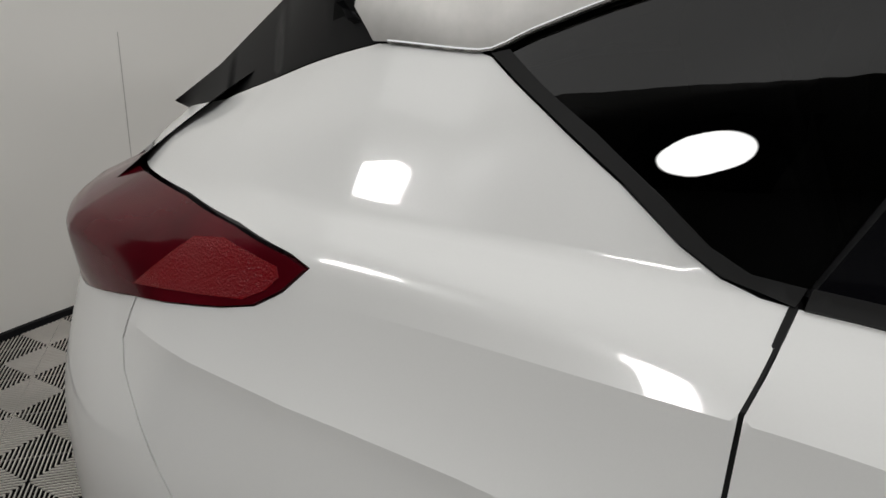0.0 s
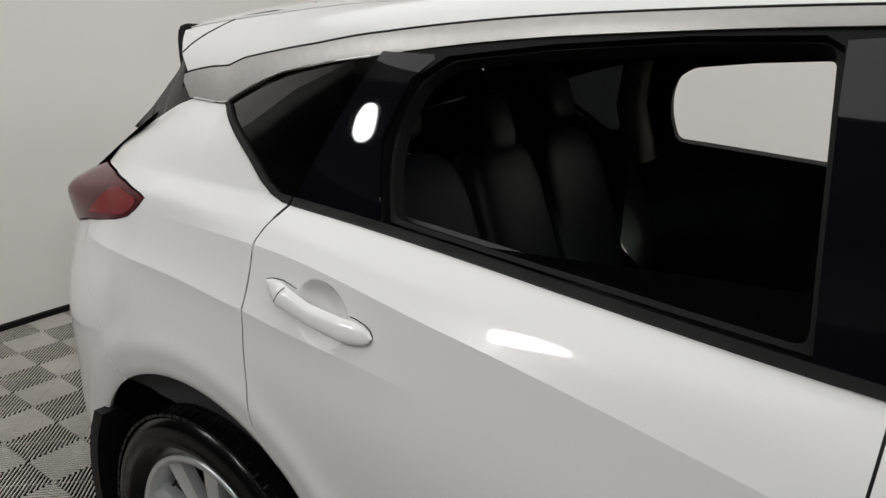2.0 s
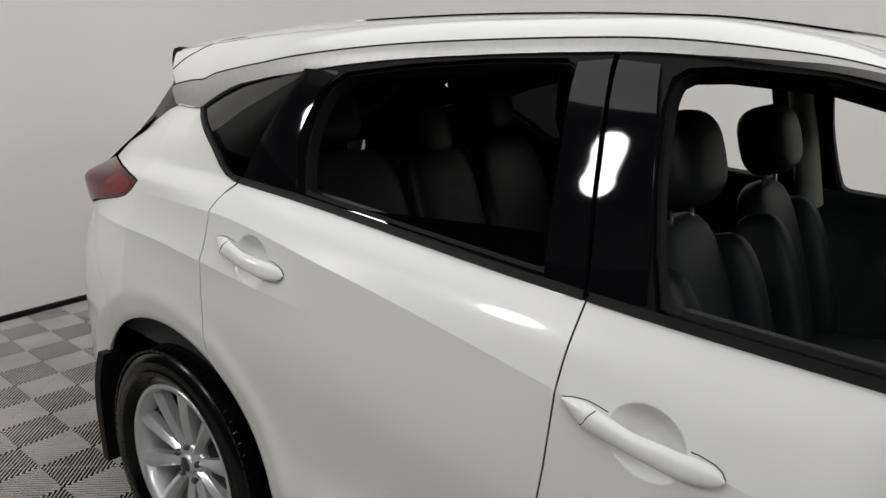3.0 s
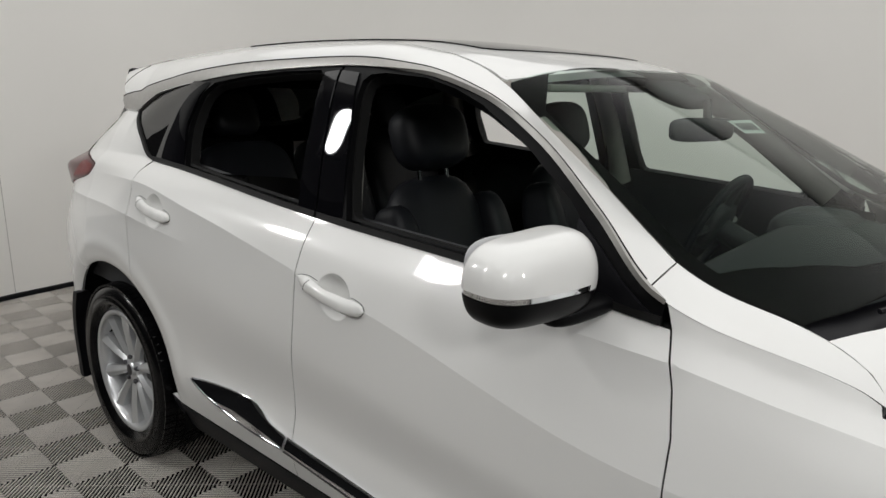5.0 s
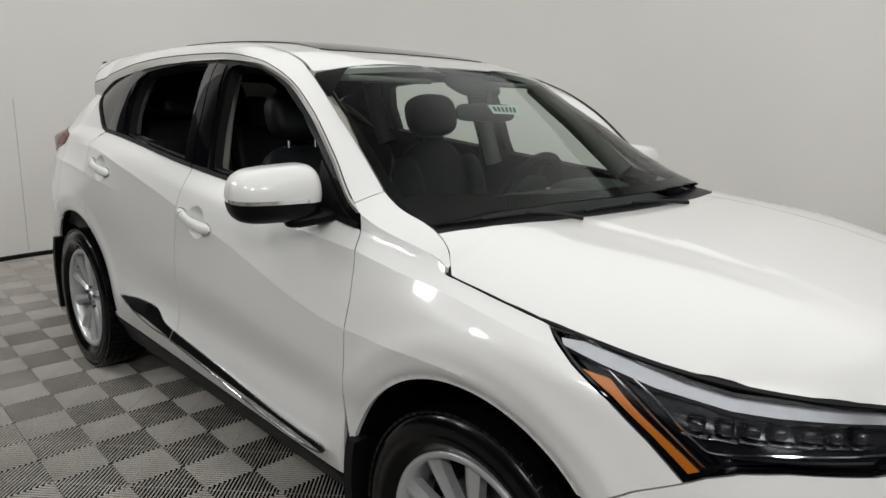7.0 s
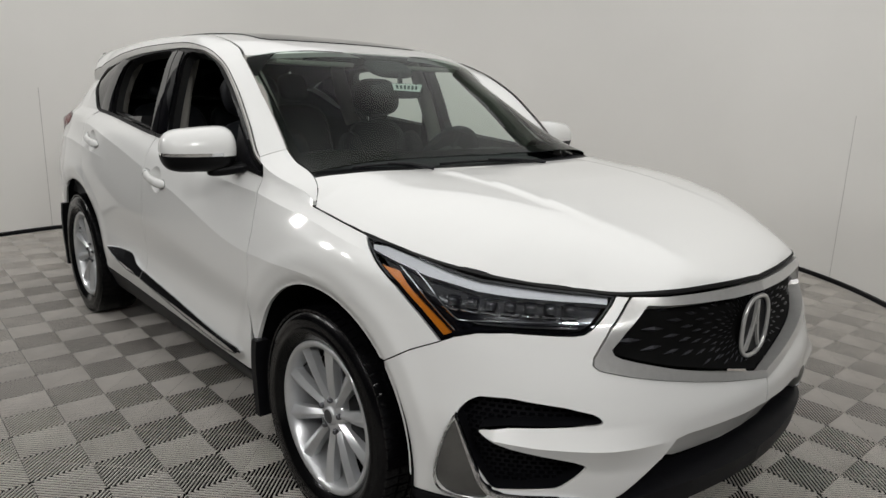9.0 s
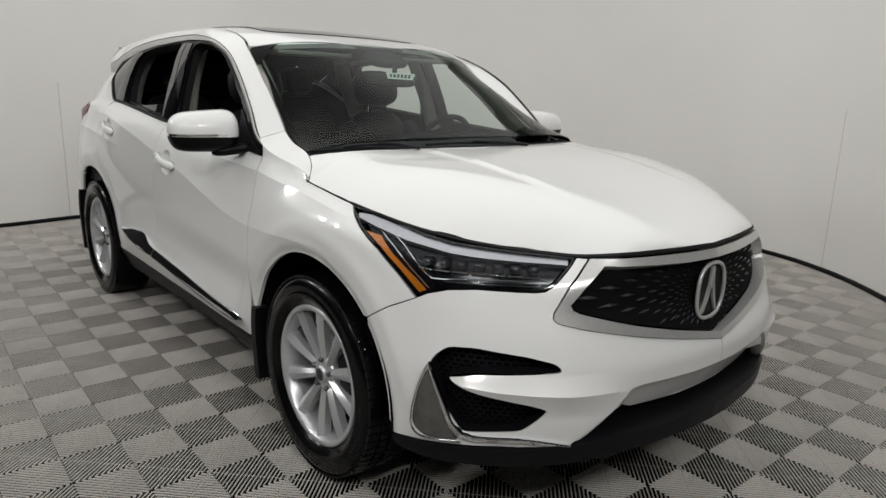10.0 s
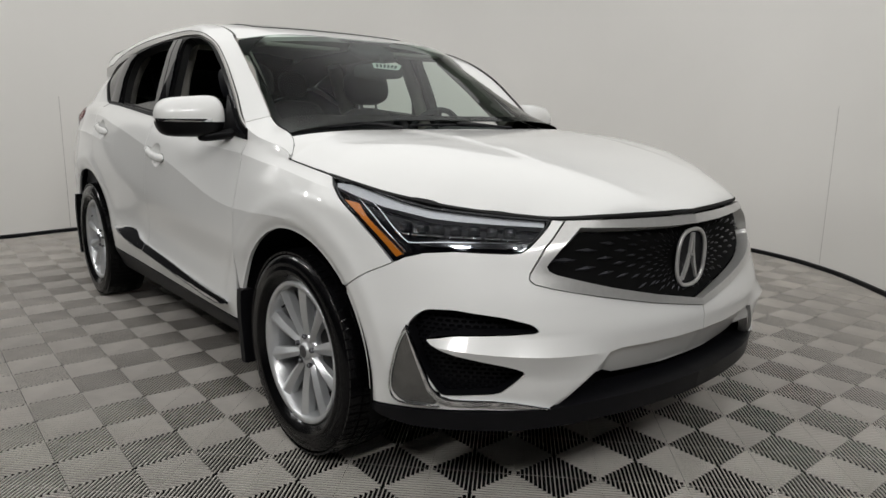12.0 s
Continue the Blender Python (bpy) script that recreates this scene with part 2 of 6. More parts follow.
def lower_edge(s):
    return np.interp(s, [-3.2, -2.9, -2.7, -2.5, -2.1], [1.056, 1.053, 1.049, 1.037, 1.0])


def fender_edge(s):
    """The edge from below the door mirror over the front fender to the lamp."""
    return np.interp(s, [-0.9, -0.75, -0.48, -0.30, -0.10, 0.10, 0.25], [1.052, 1.045, 1.031, 1.009, 0.991, 0.973, 0.955])


def _inset(s, z):
    rows = [(zf(s), df(s)) for zf, df in (BOTTOM, HEM, TRIM, SCOOP, SWELL, CREASE)]
    zk, dk = np.stack([r[0] for r in rows], 1), np.stack([r[1] for r in rows], 1)
    za, da, zb, db = CREASE[0](s), CREASE[1](s), BELT[0](s), BELT[1](s)
    bulge = np.interp(s, [-4.6, -2.6, -2.3, -0.6, -0.2, 0.2, 0.6, 1.65], [0.02, 0.016, 0.008, 0.008, 0.018, 0.030, 0.030, 0.01])
    up = np.stack([za, 0.5 * (za + zb), zb], 1), np.stack([da, 0.5 * (da + db) - bulge, db], 1)
    zf = np.maximum(FRAME[0](s), zb + 0.012)
    ze = np.maximum(EAVES[0](s), zf + 0.012)
    df, de = FRAME[1](s), EAVES[1](s)
    ahead = s > -0.553  # in front of the doors the side runs on straight under the fender's top
    ze, de = np.where(ahead, zf + 0.05, ze), np.where(ahead, df + (df - db) / np.maximum(zf - zb, 0.012) * 0.05, de)
    bow = np.where(ahead, 0.0, 0.010)
    top = np.stack([zb, 0.5 * (zb + zf), zf, ze], 1), np.stack([db, 0.5 * (db + df) - bow, df, de], 1)
    high = _cubic(z, *top)
    d = np.where(z < za, _cubic(z, zk, dk), np.where(z < zb, _cubic(z, *up), high))
    for axle in (0.0, -2.71):  # the arch lips turn in a little
        r = np.hypot(s - axle, z - 0.36)
        d = d + 0.012 * np.clip(1 - (r - 0.45) / 0.035, 0, 1) ** 2 - 0.007 * np.exp(-((r - 0.53) / 0.035) ** 2) * np.clip((z - 0.42) / 0.1, 0, 1)
    # the lower shoulder edge that fades out behind the rear handle
    edge = lower_edge(s)
    d = d - 0.012 * np.exp(-np.abs(z - edge) / 0.04) * np.clip(np.minimum((s + 3.25) / 0.2, (-2.05 - s) / 0.35), 0, 1)
    over = z - fender_edge(s)
    d = d - 0.013 * np.where(over > 0, np.exp(-over / 0.03), np.exp(over / 0.05)) * np.clip(np.minimum((s + 0.88) / 0.3, (0.24 - s) / 0.12), 0, 1)
    return d


def sheet(s, z, out=0.0):
    """The place of (s, z) on the right-hand side of the body; out: how far proud of it."""
    s, z = np.atleast_1d(np.asarray(s, float)), np.atleast_1d(np.asarray(z, float))
    top = np.where((z <= FRAME[0](s) + 0.0005) & (s < -0.553), FRAME[0](s), 9.0)
    d = sum(_inset(s, np.minimum(z + o, top)) for o in (-0.004, 0.0, 0.004)) / 3 - out
    x, y = np.interp(s, _all_s, _all_p[:, 0]), np.interp(s, _all_s, _all_p[:, 1])
    e = 0.04
    a, b = np.clip(s - e, TAIL_S, NOSE_S), np.clip(s + e, TAIL_S, NOSE_S)
    tx = np.interp(b, _all_s, _all_p[:, 0]) - np.interp(a, _all_s, _all_p[:, 0])
    ty = np.interp(b, _all_s, _all_p[:, 1]) - np.interp(a, _all_s, _all_p[:, 1])
    n = np.hypot(tx, ty)
    nx, ny = ty / n, -tx / n  # outward
    nx = np.where(s > NOSE_S - e, nx + (1 - nx) * (s - NOSE_S + e) / e, nx)
    ny = np.where(s > NOSE_S - e, ny * (NOSE_S - s) / e, ny)
    ny = np.where(s < TAIL_S + e, ny * (s - TAIL_S) / e, ny)
    return np.stack([x - nx * d, np.minimum(y - ny * d, 0), z], 1)


HANDLES = [(-2.452, 1.100), (-1.487, 1.004)]


def door_at(s, z, out=0.0):
    """The door skin with a round finger cup behind each handle."""
    s, z = np.atleast_1d(np.asarray(s, float)), np.atleast_1d(np.asarray(z, float))
    d = 0.0
    for s0, z0 in HANDLES:
        r = np.hypot((s - s0 - 0.149) / 0.064, (z - z0 + 0.025 + 0.12 * (s - s0 - 0.149)) / 0.056)
        d = d - 0.036 * np.clip(1 - r * r, 0, 1)
    return sheet(s, z, out + d)



def tail_at(s, z, out=0.0):
    """The tail lamp swells out past the body towards the rear corner."""
    s, z = np.atleast_1d(np.asarray(s, float)), np.atleast_1d(np.asarray(z, float))
    return sheet(s, z, out + 0.045 * np.clip((-3.08 - s) / 0.28, 0, 1) ** 1.3 * np.clip((z - 1.05) / 0.09, 0, 1) * np.clip((1.209 - z) / 0.05, 0, 1))


def pillar_at(s, z, out=0.0):
    """The slightly bowed covers between the side windows."""
    s, z = np.atleast_1d(np.asarray(s, float)), np.atleast_1d(np.asarray(z, float))
    middle = np.where(s > -1.8, -1.497, -2.36)
    return sheet(s, z, out + 0.009 * (1 - ((z - 1.36) / 0.2) ** 2) - 0.002 - 0.40 * (s - middle) ** 2)


def cup_rings(k):
    s0, z0 = HANDLES[k]
    t = np.linspace(0, 2 * math.pi, 41)
    return [np.stack([s0 + 0.149 + 0.064 * r * np.cos(t), z0 - 0.025 - 0.0077 * r * np.cos(t) + 0.056 * r * np.sin(t)], 1) for r in (1.04, 1.0, 0.96, 0.88, 0.78, 0.62, 0.42, 0.2)]


def fin_line(s):
    return np.interp(s, [0.65, 0.70, 0.80, 0.95, 1.20], [0.567, 0.557, 0.548, 0.540, 0.528])


def bumper_at(s, z, out=0.0):
    """The front bumper with the ridge of the fin between the fog pockets."""
    s, z = np.atleast_1d(np.asarray(s, float)), np.atleast_1d(np.asarray(z, float))
    c = fin_line(s)
    tent = np.where(z > c, np.clip(1 - (z - c) / 0.055, 0, 1) ** 1.3, np.clip(1 - (c - z) / 0.075, 0, 1) ** 1.3)
    return sheet(s, z, out + 0.026 * tent * np.clip((s - 0.64) / 0.06, 0, 1) * np.clip((1.22 - s) / 0.22, 0, 1))

# ---- mesh helpers ----
def link_mesh(name, me, parent=None, label="", category="", kind=""):
    ob = new(name, me)
    if parent:
        ob.parent = parent
    return tagged(ob, label, category, kind=kind)


def raw_mesh(name, verts, faces, mat, smooth=True):
    me = bpy.data.meshes.new(name)
    me.from_pydata([tuple(map(float, v)) for v in verts], [], [tuple(map(int, f)) for f in faces])
    me.materials.append(mat)
    me.polygons.foreach_set("use_smooth", [smooth] * len(me.polygons))
    me.update()
    return me


def part(name, bm, mat, parent=None, label="", smooth=40):
    """Links a bmesh as one mesh object under a thing or a part."""
    me = bpy.data.meshes.new(name)
    bm.normal_update()
    bm.to_mesh(me)
    bm.free()
    me.materials.append(mat)
    if smooth:
        me.polygons.foreach_set("use_smooth", [True] * len(me.polygons))
        me.set_sharp_from_angle(angle=radians(smooth))
    return link_mesh(name, me, parent, label)


def empty(name, label, category, group="", kind="", at=(0, 0, 0)):
    ob = new(name)
    ob.location = at
    return tagged(ob, label, category, group, kind)


def box_bm(x0, x1, y0, y1, z0, z1, bevel=0.0, seg=2, bm=None):
    bm = bm or bmesh.new()
    m = Matrix.Translation(((x0 + x1) / 2, (y0 + y1) / 2, (z0 + z1) / 2)) @ Matrix.Diagonal((abs(x1 - x0), abs(y1 - y0), abs(z1 - z0), 1))
    made = bmesh.ops.create_cube(bm, size=1, matrix=m)
    if bevel:
        edges = list({e for v in made["verts"] for e in v.link_edges})
        bmesh.ops.bevel(bm, geom=edges, offset=bevel, segments=seg, affect="EDGES", profile=0.5)
    return bm


def lathe(profile, turns=64, closed=False):
    """Profile of (radius, along) turned round the y axis, as verts and faces."""
    p = np.array(profile, float)
    k = len(p)
    a = np.arange(turns) * 2 * math.pi / turns
    verts = np.stack([np.outer(np.cos(a), p[:, 0]), np.outer(np.ones(turns), p[:, 1]), np.outer(np.sin(a), p[:, 0])], 2).reshape(-1, 3)
    faces = []
    for i in range(turns):
        j = (i + 1) % turns
        for q in range(k - 1 + closed):
            r = (q + 1) % k
            faces.append((i * k + q, i * k + r, j * k + r, j * k + q))
    return verts, faces


def tube(points, radius, sides=8):
    """A round bar along a line of points, as a bmesh."""
    bm = bmesh.new()
    pts = [Vector(p) for p in points]
    rings = []
    up = Vector((0.13, 0.21, 1)).normalized()
    for i, p in enumerate(pts):
        way = (pts[min(i + 1, len(pts) - 1)] - pts[max(i - 1, 0)]).normalized()
        a = way.cross(up).normalized()
        b = a.cross(way)
        r = radius[i] if isinstance(radius, (list, tuple)) else radius
        rings.append([bm.verts.new(p + r * (a * math.cos(q) + b * math.sin(q))) for q in np.arange(sides) * 2 * math.pi / sides])
    for r0, r1 in zip(rings, rings[1:]):
        for i in range(sides):
            bm.faces.new((r0[i], r0[(i + 1) % sides], r1[(i + 1) % sides], r1[i]))
    bm.faces.new(rings[0][::-1])
    bm.faces.new(rings[-1])
    bmesh.ops.recalc_face_normals(bm, faces=bm.faces)
    return bm


def pillow(size, at, turn=(0, 0, 0), power=3.5, bm=None, n=28):
    """A rounded cushion-like block (a superellipsoid) of full size (x, y, z)."""
    bm = bm or bmesh.new()
    m = pose(*at, *turn)
    sgn = lambda v, e: math.copysign(abs(v) ** e, v)
    e = 2.0 / power
    rings = []
    for i in range(1, n // 2):
        th = math.pi * i / (n // 2) - math.pi / 2
        row = []
        for j in range(n):
            ph = 2 * math.pi * j / n
            row.append(bm.verts.new(m @ Vector((0.5 * size[0] * sgn(math.cos(th), e) * sgn(math.cos(ph), e), 0.5 * size[1] * sgn(math.cos(th), e) * sgn(math.sin(ph), e), 0.5 * size[2] * sgn(math.sin(th), e)))))
        rings.append(row)
    low, high = bm.verts.new(m @ Vector((0, 0, -0.5 * size[2]))), bm.verts.new(m @ Vector((0, 0, 0.5 * size[2])))
    for r0, r1 in zip(rings, rings[1:]):
        for j in range(n):
            bm.faces.new((r0[j], r0[(j + 1) % n], r1[(j + 1) % n], r1[j]))
    for j in range(n):
        bm.faces.new((low, rings[0][(j + 1) % n], rings[0][j]))
        bm.faces.new((high, rings[-1][j], rings[-1][(j + 1) % n]))
    return bm


def inside(poly, pts):
    """Which points lie in a polygon (both as arrays)."""
    poly, pts = np.asarray(poly, float), np.asarray(pts, float)
    x, y = pts[:, 0], pts[:, 1]
    hit = np.zeros(len(pts), bool)
    for (x0, y0), (x1, y1) in zip(poly, np.roll(poly, -1, 0)):
        cross = (y0 > y) != (y1 > y)
        if cross.any():
            hit ^= cross & (x < (x1 - x0) * (y - y0) / ((y1 - y0) if y1 != y0 else 1e-12) + x0)
    return hit


def shrink(poly, gap):
    """The polygon drawn in by gap (out, if negative)."""
    p = np.asarray(poly, float)
    keep = np.linalg.norm(p - np.roll(p, 1, 0), axis=1) > 1e-6
    p = p[keep]
    a, b = p - np.roll(p, 1, 0), np.roll(p, -1, 0) - p
    area = (p[:, 0] * np.roll(p[:, 1], -1) - np.roll(p[:, 0], -1) * p[:, 1]).sum()
    turn = 1.0 if area > 0 else -1.0
    na, nb = (np.stack([-v[:, 1], v[:, 0]], 1) / np.linalg.norm(v, axis=1)[:, None] * turn for v in (a, b))
    n = na + nb
    n /= np.maximum((n * na).sum(1), 0.35)[:, None]
    return p + n * gap


def dense(poly, h):
    """The closed polygon with points at most h apart."""
    out = []
    p = np.asarray(poly, float)
    for a, b in zip(p, np.roll(p, -1, 0)):
        k = max(1, int(math.ceil(np.linalg.norm(b - a) / h)))
        out += [a + (b - a) * i / k for i in range(k)]
    return np.array(out)


def rounded(poly, radius=0.02, seg=4):
    """The polygon with its corners rounded off."""
    p = np.asarray(poly, float)
    out = []
    for a, b, c in zip(np.roll(p, 1, 0), p, np.roll(p, -1, 0)):
        la, lc = np.linalg.norm(a - b), np.linalg.norm(c - b)
        r0, r1 = min(radius, 0.45 * la), min(radius, 0.45 * lc)
        s, e = b + (a - b) / la * r0, b + (c - b) / lc * r1
        out += [(1 - u) ** 2 * s + 2 * u * (1 - u) * b + u * u * e for u in np.linspace(0, 1, seg + 1)]
    return np.array(out)


def cut_sheet(outline, h, holes=(), lines=()):
    """Triangles that fill a plane outline, with an even grid inside, holes left out and lines kept as edges."""
    loops = [dense(outline, h)] + [dense(q, h) for q in holes]
    pts, edges = [], []
    for loop in loops:
        k = len(pts)
        pts += list(loop)
        edges += [(k + i, k + (i + 1) % len(loop)) for i in range(len(loop))]
    for ln in lines:
        k = len(pts)
        pts += list(np.asarray(ln, float))
        edges += [(k + i, k + i + 1) for i in range(len(ln) - 1)]
    rim = np.array(pts)
    lo, hi = rim.min(0), rim.max(0)
    gx, gy = np.meshgrid(np.arange(lo[0] + h / 2, hi[0], h), np.arange(lo[1] + h / 2, hi[1], h), indexing="ij")
    grid = np.stack([gx.ravel(), gy.ravel()], 1)
    ok = inside(loops[0], grid)
    for q in loops[1:]:
        ok &= ~inside(q, grid)
    grid = grid[ok]
    if len(grid):
        near = np.full(len(grid), 9.0)
        for i in range(0, len(rim), 64):
            near = np.minimum(near, np.linalg.norm(grid[:, None] - rim[None, i:i + 64], axis=2).min(1))
        grid = grid[near > 0.45 * h]
    allp = np.vstack([rim, grid]) if len(grid) else rim
    v, _, f, *_ = delaunay_2d_cdt([Vector(p) for p in allp], edges, [], 0, 1e-7)
    v = np.array([tuple(p) for p in v])
    f = np.array([t for t in f if len(t) == 3], int)
    mid = v[f].mean(1)
    ok = inside(loops[0], mid)
    for q in loops[1:]:
        ok &= ~inside(q, mid)
    f = f[ok]
    a, b, c = v[f[:, 0]], v[f[:, 1]], v[f[:, 2]]
    area = (b[:, 0] - a[:, 0]) * (c[:, 1] - a[:, 1]) - (b[:, 1] - a[:, 1]) * (c[:, 0] - a[:, 0])
    f = f[np.abs(area) > 1e-12]
    area = area[np.abs(area) > 1e-12]
    f[area < 0] = f[area < 0][:, ::-1]
    return v, f


def panel(name, outline, mat, parent=None, label="", fn=sheet, h=0.02, gap=0.002, holes=(), lines=(), out=0.0, lip=0.014, side="right", middle=None, flip=False, creases=()):
    """A curved panel: a plane outline laid on a surface fn(u, v, out), with turned-in edges. side: right, left or both (joined)."""
    o = shrink(outline, gap) if gap else np.asarray(outline, float)
    if middle is not None:  # the outline's points on the car's middle line stay there
        first = np.asarray(outline, float)
        o = o.copy()
        if len(o) == len(first):
            on = np.abs(first[:, middle[0]] - middle[1]) < 1e-3
            o[on, middle[0]] = middle[1]
    lines = list(lines)
    for zf, s0, s1 in creases:
        q = np.arange(s0, s1, 0.8 * h)
        q = np.stack([q, zf(q)], 1)
        good = inside(shrink(o, 0.004), q)
        for run in np.split(np.arange(len(q)), np.where(np.diff(good.astype(int)) != 0)[0] + 1):
            if good[run[0]] and len(run) > 1:
                lines.append(q[run])
    v, f = cut_sheet(o, h, [shrink(q, -gap) if gap else q for q in holes], lines)
    e = 0.0015
    p = fn(v[:, 0], v[:, 1], out)
    du = fn(v[:, 0] + e, v[:, 1], out) - fn(v[:, 0] - e, v[:, 1], out)
    dv = fn(v[:, 0], v[:, 1] + e, out) - fn(v[:, 0], v[:, 1] - e, out)
    n = np.cross(du, dv)
    n /= np.maximum(np.linalg.norm(n, axis=1), 1e-9)[:, None]
    corner = n[f]
    for zf, s0, s1 in creases:  # each side of a crease keeps its own slope
        on = (np.abs(v[:, 1] - zf(v[:, 0])) < 1.2e-3) & (v[:, 0] > s0) & (v[:, 0] < s1)
        fi, ci = np.where(on[f])
        if len(fi):
            mid = v[f[fi]].mean(1)
            q = v[f[fi, ci]] + np.stack([0 * fi, 0.008 * np.sign(mid[:, 1] - zf(mid[:, 0]))], 1)
            a = fn(q[:, 0] + e, q[:, 1], out) - fn(q[:, 0] - e, q[:, 1], out)
            b = fn(q[:, 0], q[:, 1] + e, out) - fn(q[:, 0], q[:, 1] - e, out)
            a = np.cross(a, b)
            corner[fi, ci] = a / np.maximum(np.linalg.norm(a, axis=1), 1e-9)[:, None]
    if flip:
        n, f, corner = -n, f[:, ::-1], -corner[:, ::-1]
    count = {}
    for t in f:
        for a, b in ((t[0], t[1]), (t[1], t[2]), (t[2], t[0])):
            count[(a, b)] = 1
    rim = [(a, b) for a, b in count if (b, a) not in count]
    if middle is not None:
        rim = [(a, b) for a, b in rim if not (abs(v[a][middle[0]] - middle[1]) < 2e-3 and abs(v[b][middle[0]] - middle[1]) < 2e-3)]
    verts, faces, normals = [p], [tuple(t) for t in f], list(corner.reshape(-1, 3))
    if lip:
        k = len(p)
        extra_faces = []
        ring = {}
        rows = []
        for a, b in rim:
            for q in (a, b):
                if q not in ring:
                    ring[q] = k + len(rows)
                    rows.append(p[q])
                    rows.append(p[q] - n[q] * lip)
            i, j = ring[a], ring[b]
            extra_faces.append((j, i, i + 1, j + 1))
            q = np.cross(p[a] - p[b], -n[a])
            q /= max(np.linalg.norm(q), 1e-9)
            normals += [q] * 4
        faces += extra_faces
        if rows:
            verts.append(np.array(rows))
    verts = np.vstack(verts)
    normals = np.array(normals)
    if side in ("left", "both"):
        mv = verts * np.array([1, -1, 1])
        mf, mn, k = [], [], 0
        for t in faces:
            block = normals[k:k + len(t)][::-1] * np.array([1, -1, 1])
            k += len(t)
            mf.append(tuple(t[::-1]))
            mn.append(block)
        mn = np.vstack(mn)
        if side == "left":
            verts, faces, normals = mv, mf, mn
        else:
            faces = faces + [tuple(i + len(verts) for i in t) for t in mf]
            verts, normals = np.vstack([verts, mv]), np.vstack([normals, mn])
    me = raw_mesh(name, verts, faces, mat)
    if len(me.loops) == len(normals):
        me.normals_split_custom_set([tuple(map(float, q)) for q in normals])
    return link_mesh(name, me, parent, label)

# ---- the room ----
def wall_path(n=260):
    pts = [(4.2, -1.2), (3.0, 0.6), (1.8, 2.0), (0.57, 3.27), (-0.1, 3.82), (-0.8, 4.10), (-2.2, 4.32), (-3.8, 4.0), (-5.1, 2.7), (-5.42, 0.8), (-5.38, -0.46), (-5.27, -1.15), (-5.35, -1.9), (-6.2, -3.0), (-6.6, -4.6), (-5.4, -5.6), (-2.5, -5.9), (1.0, -5.9), (3.6, -5.2), (4.6, -3.4), (4.2, -1.2)]
    return spline_points(pts, n)


ROOM_H = 3.6


def build_room():
    path = wall_path()[:-1]
    k = len(path)
    a = np.roll(path, -1, 0) - np.roll(path, 1, 0)
    nrm = np.stack([a[:, 1], -a[:, 0]], 1)
    nrm /= np.linalg.norm(nrm, axis=1)[:, None]
    mid = path.mean(0)
    if ((path - mid) * nrm).sum() < 0:
        nrm = -nrm
    outer = path + nrm * 0.12
    mid_z = 2.25
    v = [(*p, z) for line_of, z in ((path, 0.0), (path, mid_z), (path, ROOM_H), (outer, 0.0), (outer, ROOM_H)) for p in line_of]
    pale, cloth, grey = [], [], []
    for i in range(k):
        j = (i + 1) % k
        # unseen side: assumed curtain and darker wall colour keep glossy reflections dark
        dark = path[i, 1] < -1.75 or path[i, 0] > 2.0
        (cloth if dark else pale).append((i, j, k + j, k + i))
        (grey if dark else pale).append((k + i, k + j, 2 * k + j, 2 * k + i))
        pale += [(3 * k + j, 3 * k + i, 4 * k + i, 4 * k + j), (2 * k + i, 2 * k + j, 4 * k + j, 4 * k + i)]
    link_mesh("wall", raw_mesh("wall", v, pale, WALL), None, "curved pale grey studio wall with faint panel seams", "wall", "structure")
    link_mesh("wall_upper", raw_mesh("wall_upper", v, grey, CEILING), None, "unseen upper wall, coloured a darker grey to dim its reflection", "wall", "structure")
    link_mesh("backdrop", raw_mesh("backdrop", v, cloth, ASSUMED_CURTAIN), None, "assumed black cloth curtain on the unseen side of the studio", "curtain", "structure")
    # black strip at the foot of the wall
    bm = bmesh.new()
    inn = path - nrm * 0.014
    rows = [[bm.verts.new((*p, z)) for p in pts] for pts, z in ((path, 0.035), (inn, 0.030), (inn, 0.0))]
    for r0, r1 in zip(rows, rows[1:]):
        for i in range(k):
            bm.faces.new((r0[i], r0[(i + 1) % k], r1[(i + 1) % k], r1[i]))
    bmesh.ops.recalc_face_normals(bm, faces=bm.faces)
    tagged(part("baseboard", bm, BLACK_PLASTIC), "thin black strip along the foot of the wall", "baseboard", kind="structure")
    # panel seams: narrow upright grooves
    for x, y in ((-5.40, -0.62), (-0.08, 3.80), (-5.45, 1.0)):
        i = int(np.hypot(path[:, 0] - x, path[:, 1] - y).argmin())
        p, q = path[i], nrm[i]
        t = np.array([-q[1], q[0]])
        bm = bmesh.new()
        c = [p - q * 0.0015 + t * 0.0022, p - q * 0.0015 - t * 0.0022]
        vs = [bm.verts.new((*c[0], 0.03)), bm.verts.new((*c[1], 0.03)), bm.verts.new((*c[1], 1.3)), bm.verts.new((*c[0], 1.3))]
        bm.faces.new(vs)
        tagged(part("trim", bm, SEAM, smooth=0), "hairline seam between two wall panels", "seam", kind="structure")
    # ceiling
    v = [(*p, ROOM_H) for p in outer] + [(*p, ROOM_H + 0.1) for p in outer]
    f = [tuple(range(k)), tuple(range(2 * k - 1, k - 1, -1))]
    link_mesh("ceiling", raw_mesh("ceiling", v, f, CEILING, False), None, "plain pale ceiling of the photo studio", "ceiling", "structure")
    # sheet under the ribs: the hollow's shade is put into its near-black colour
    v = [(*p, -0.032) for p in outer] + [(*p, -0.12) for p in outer]
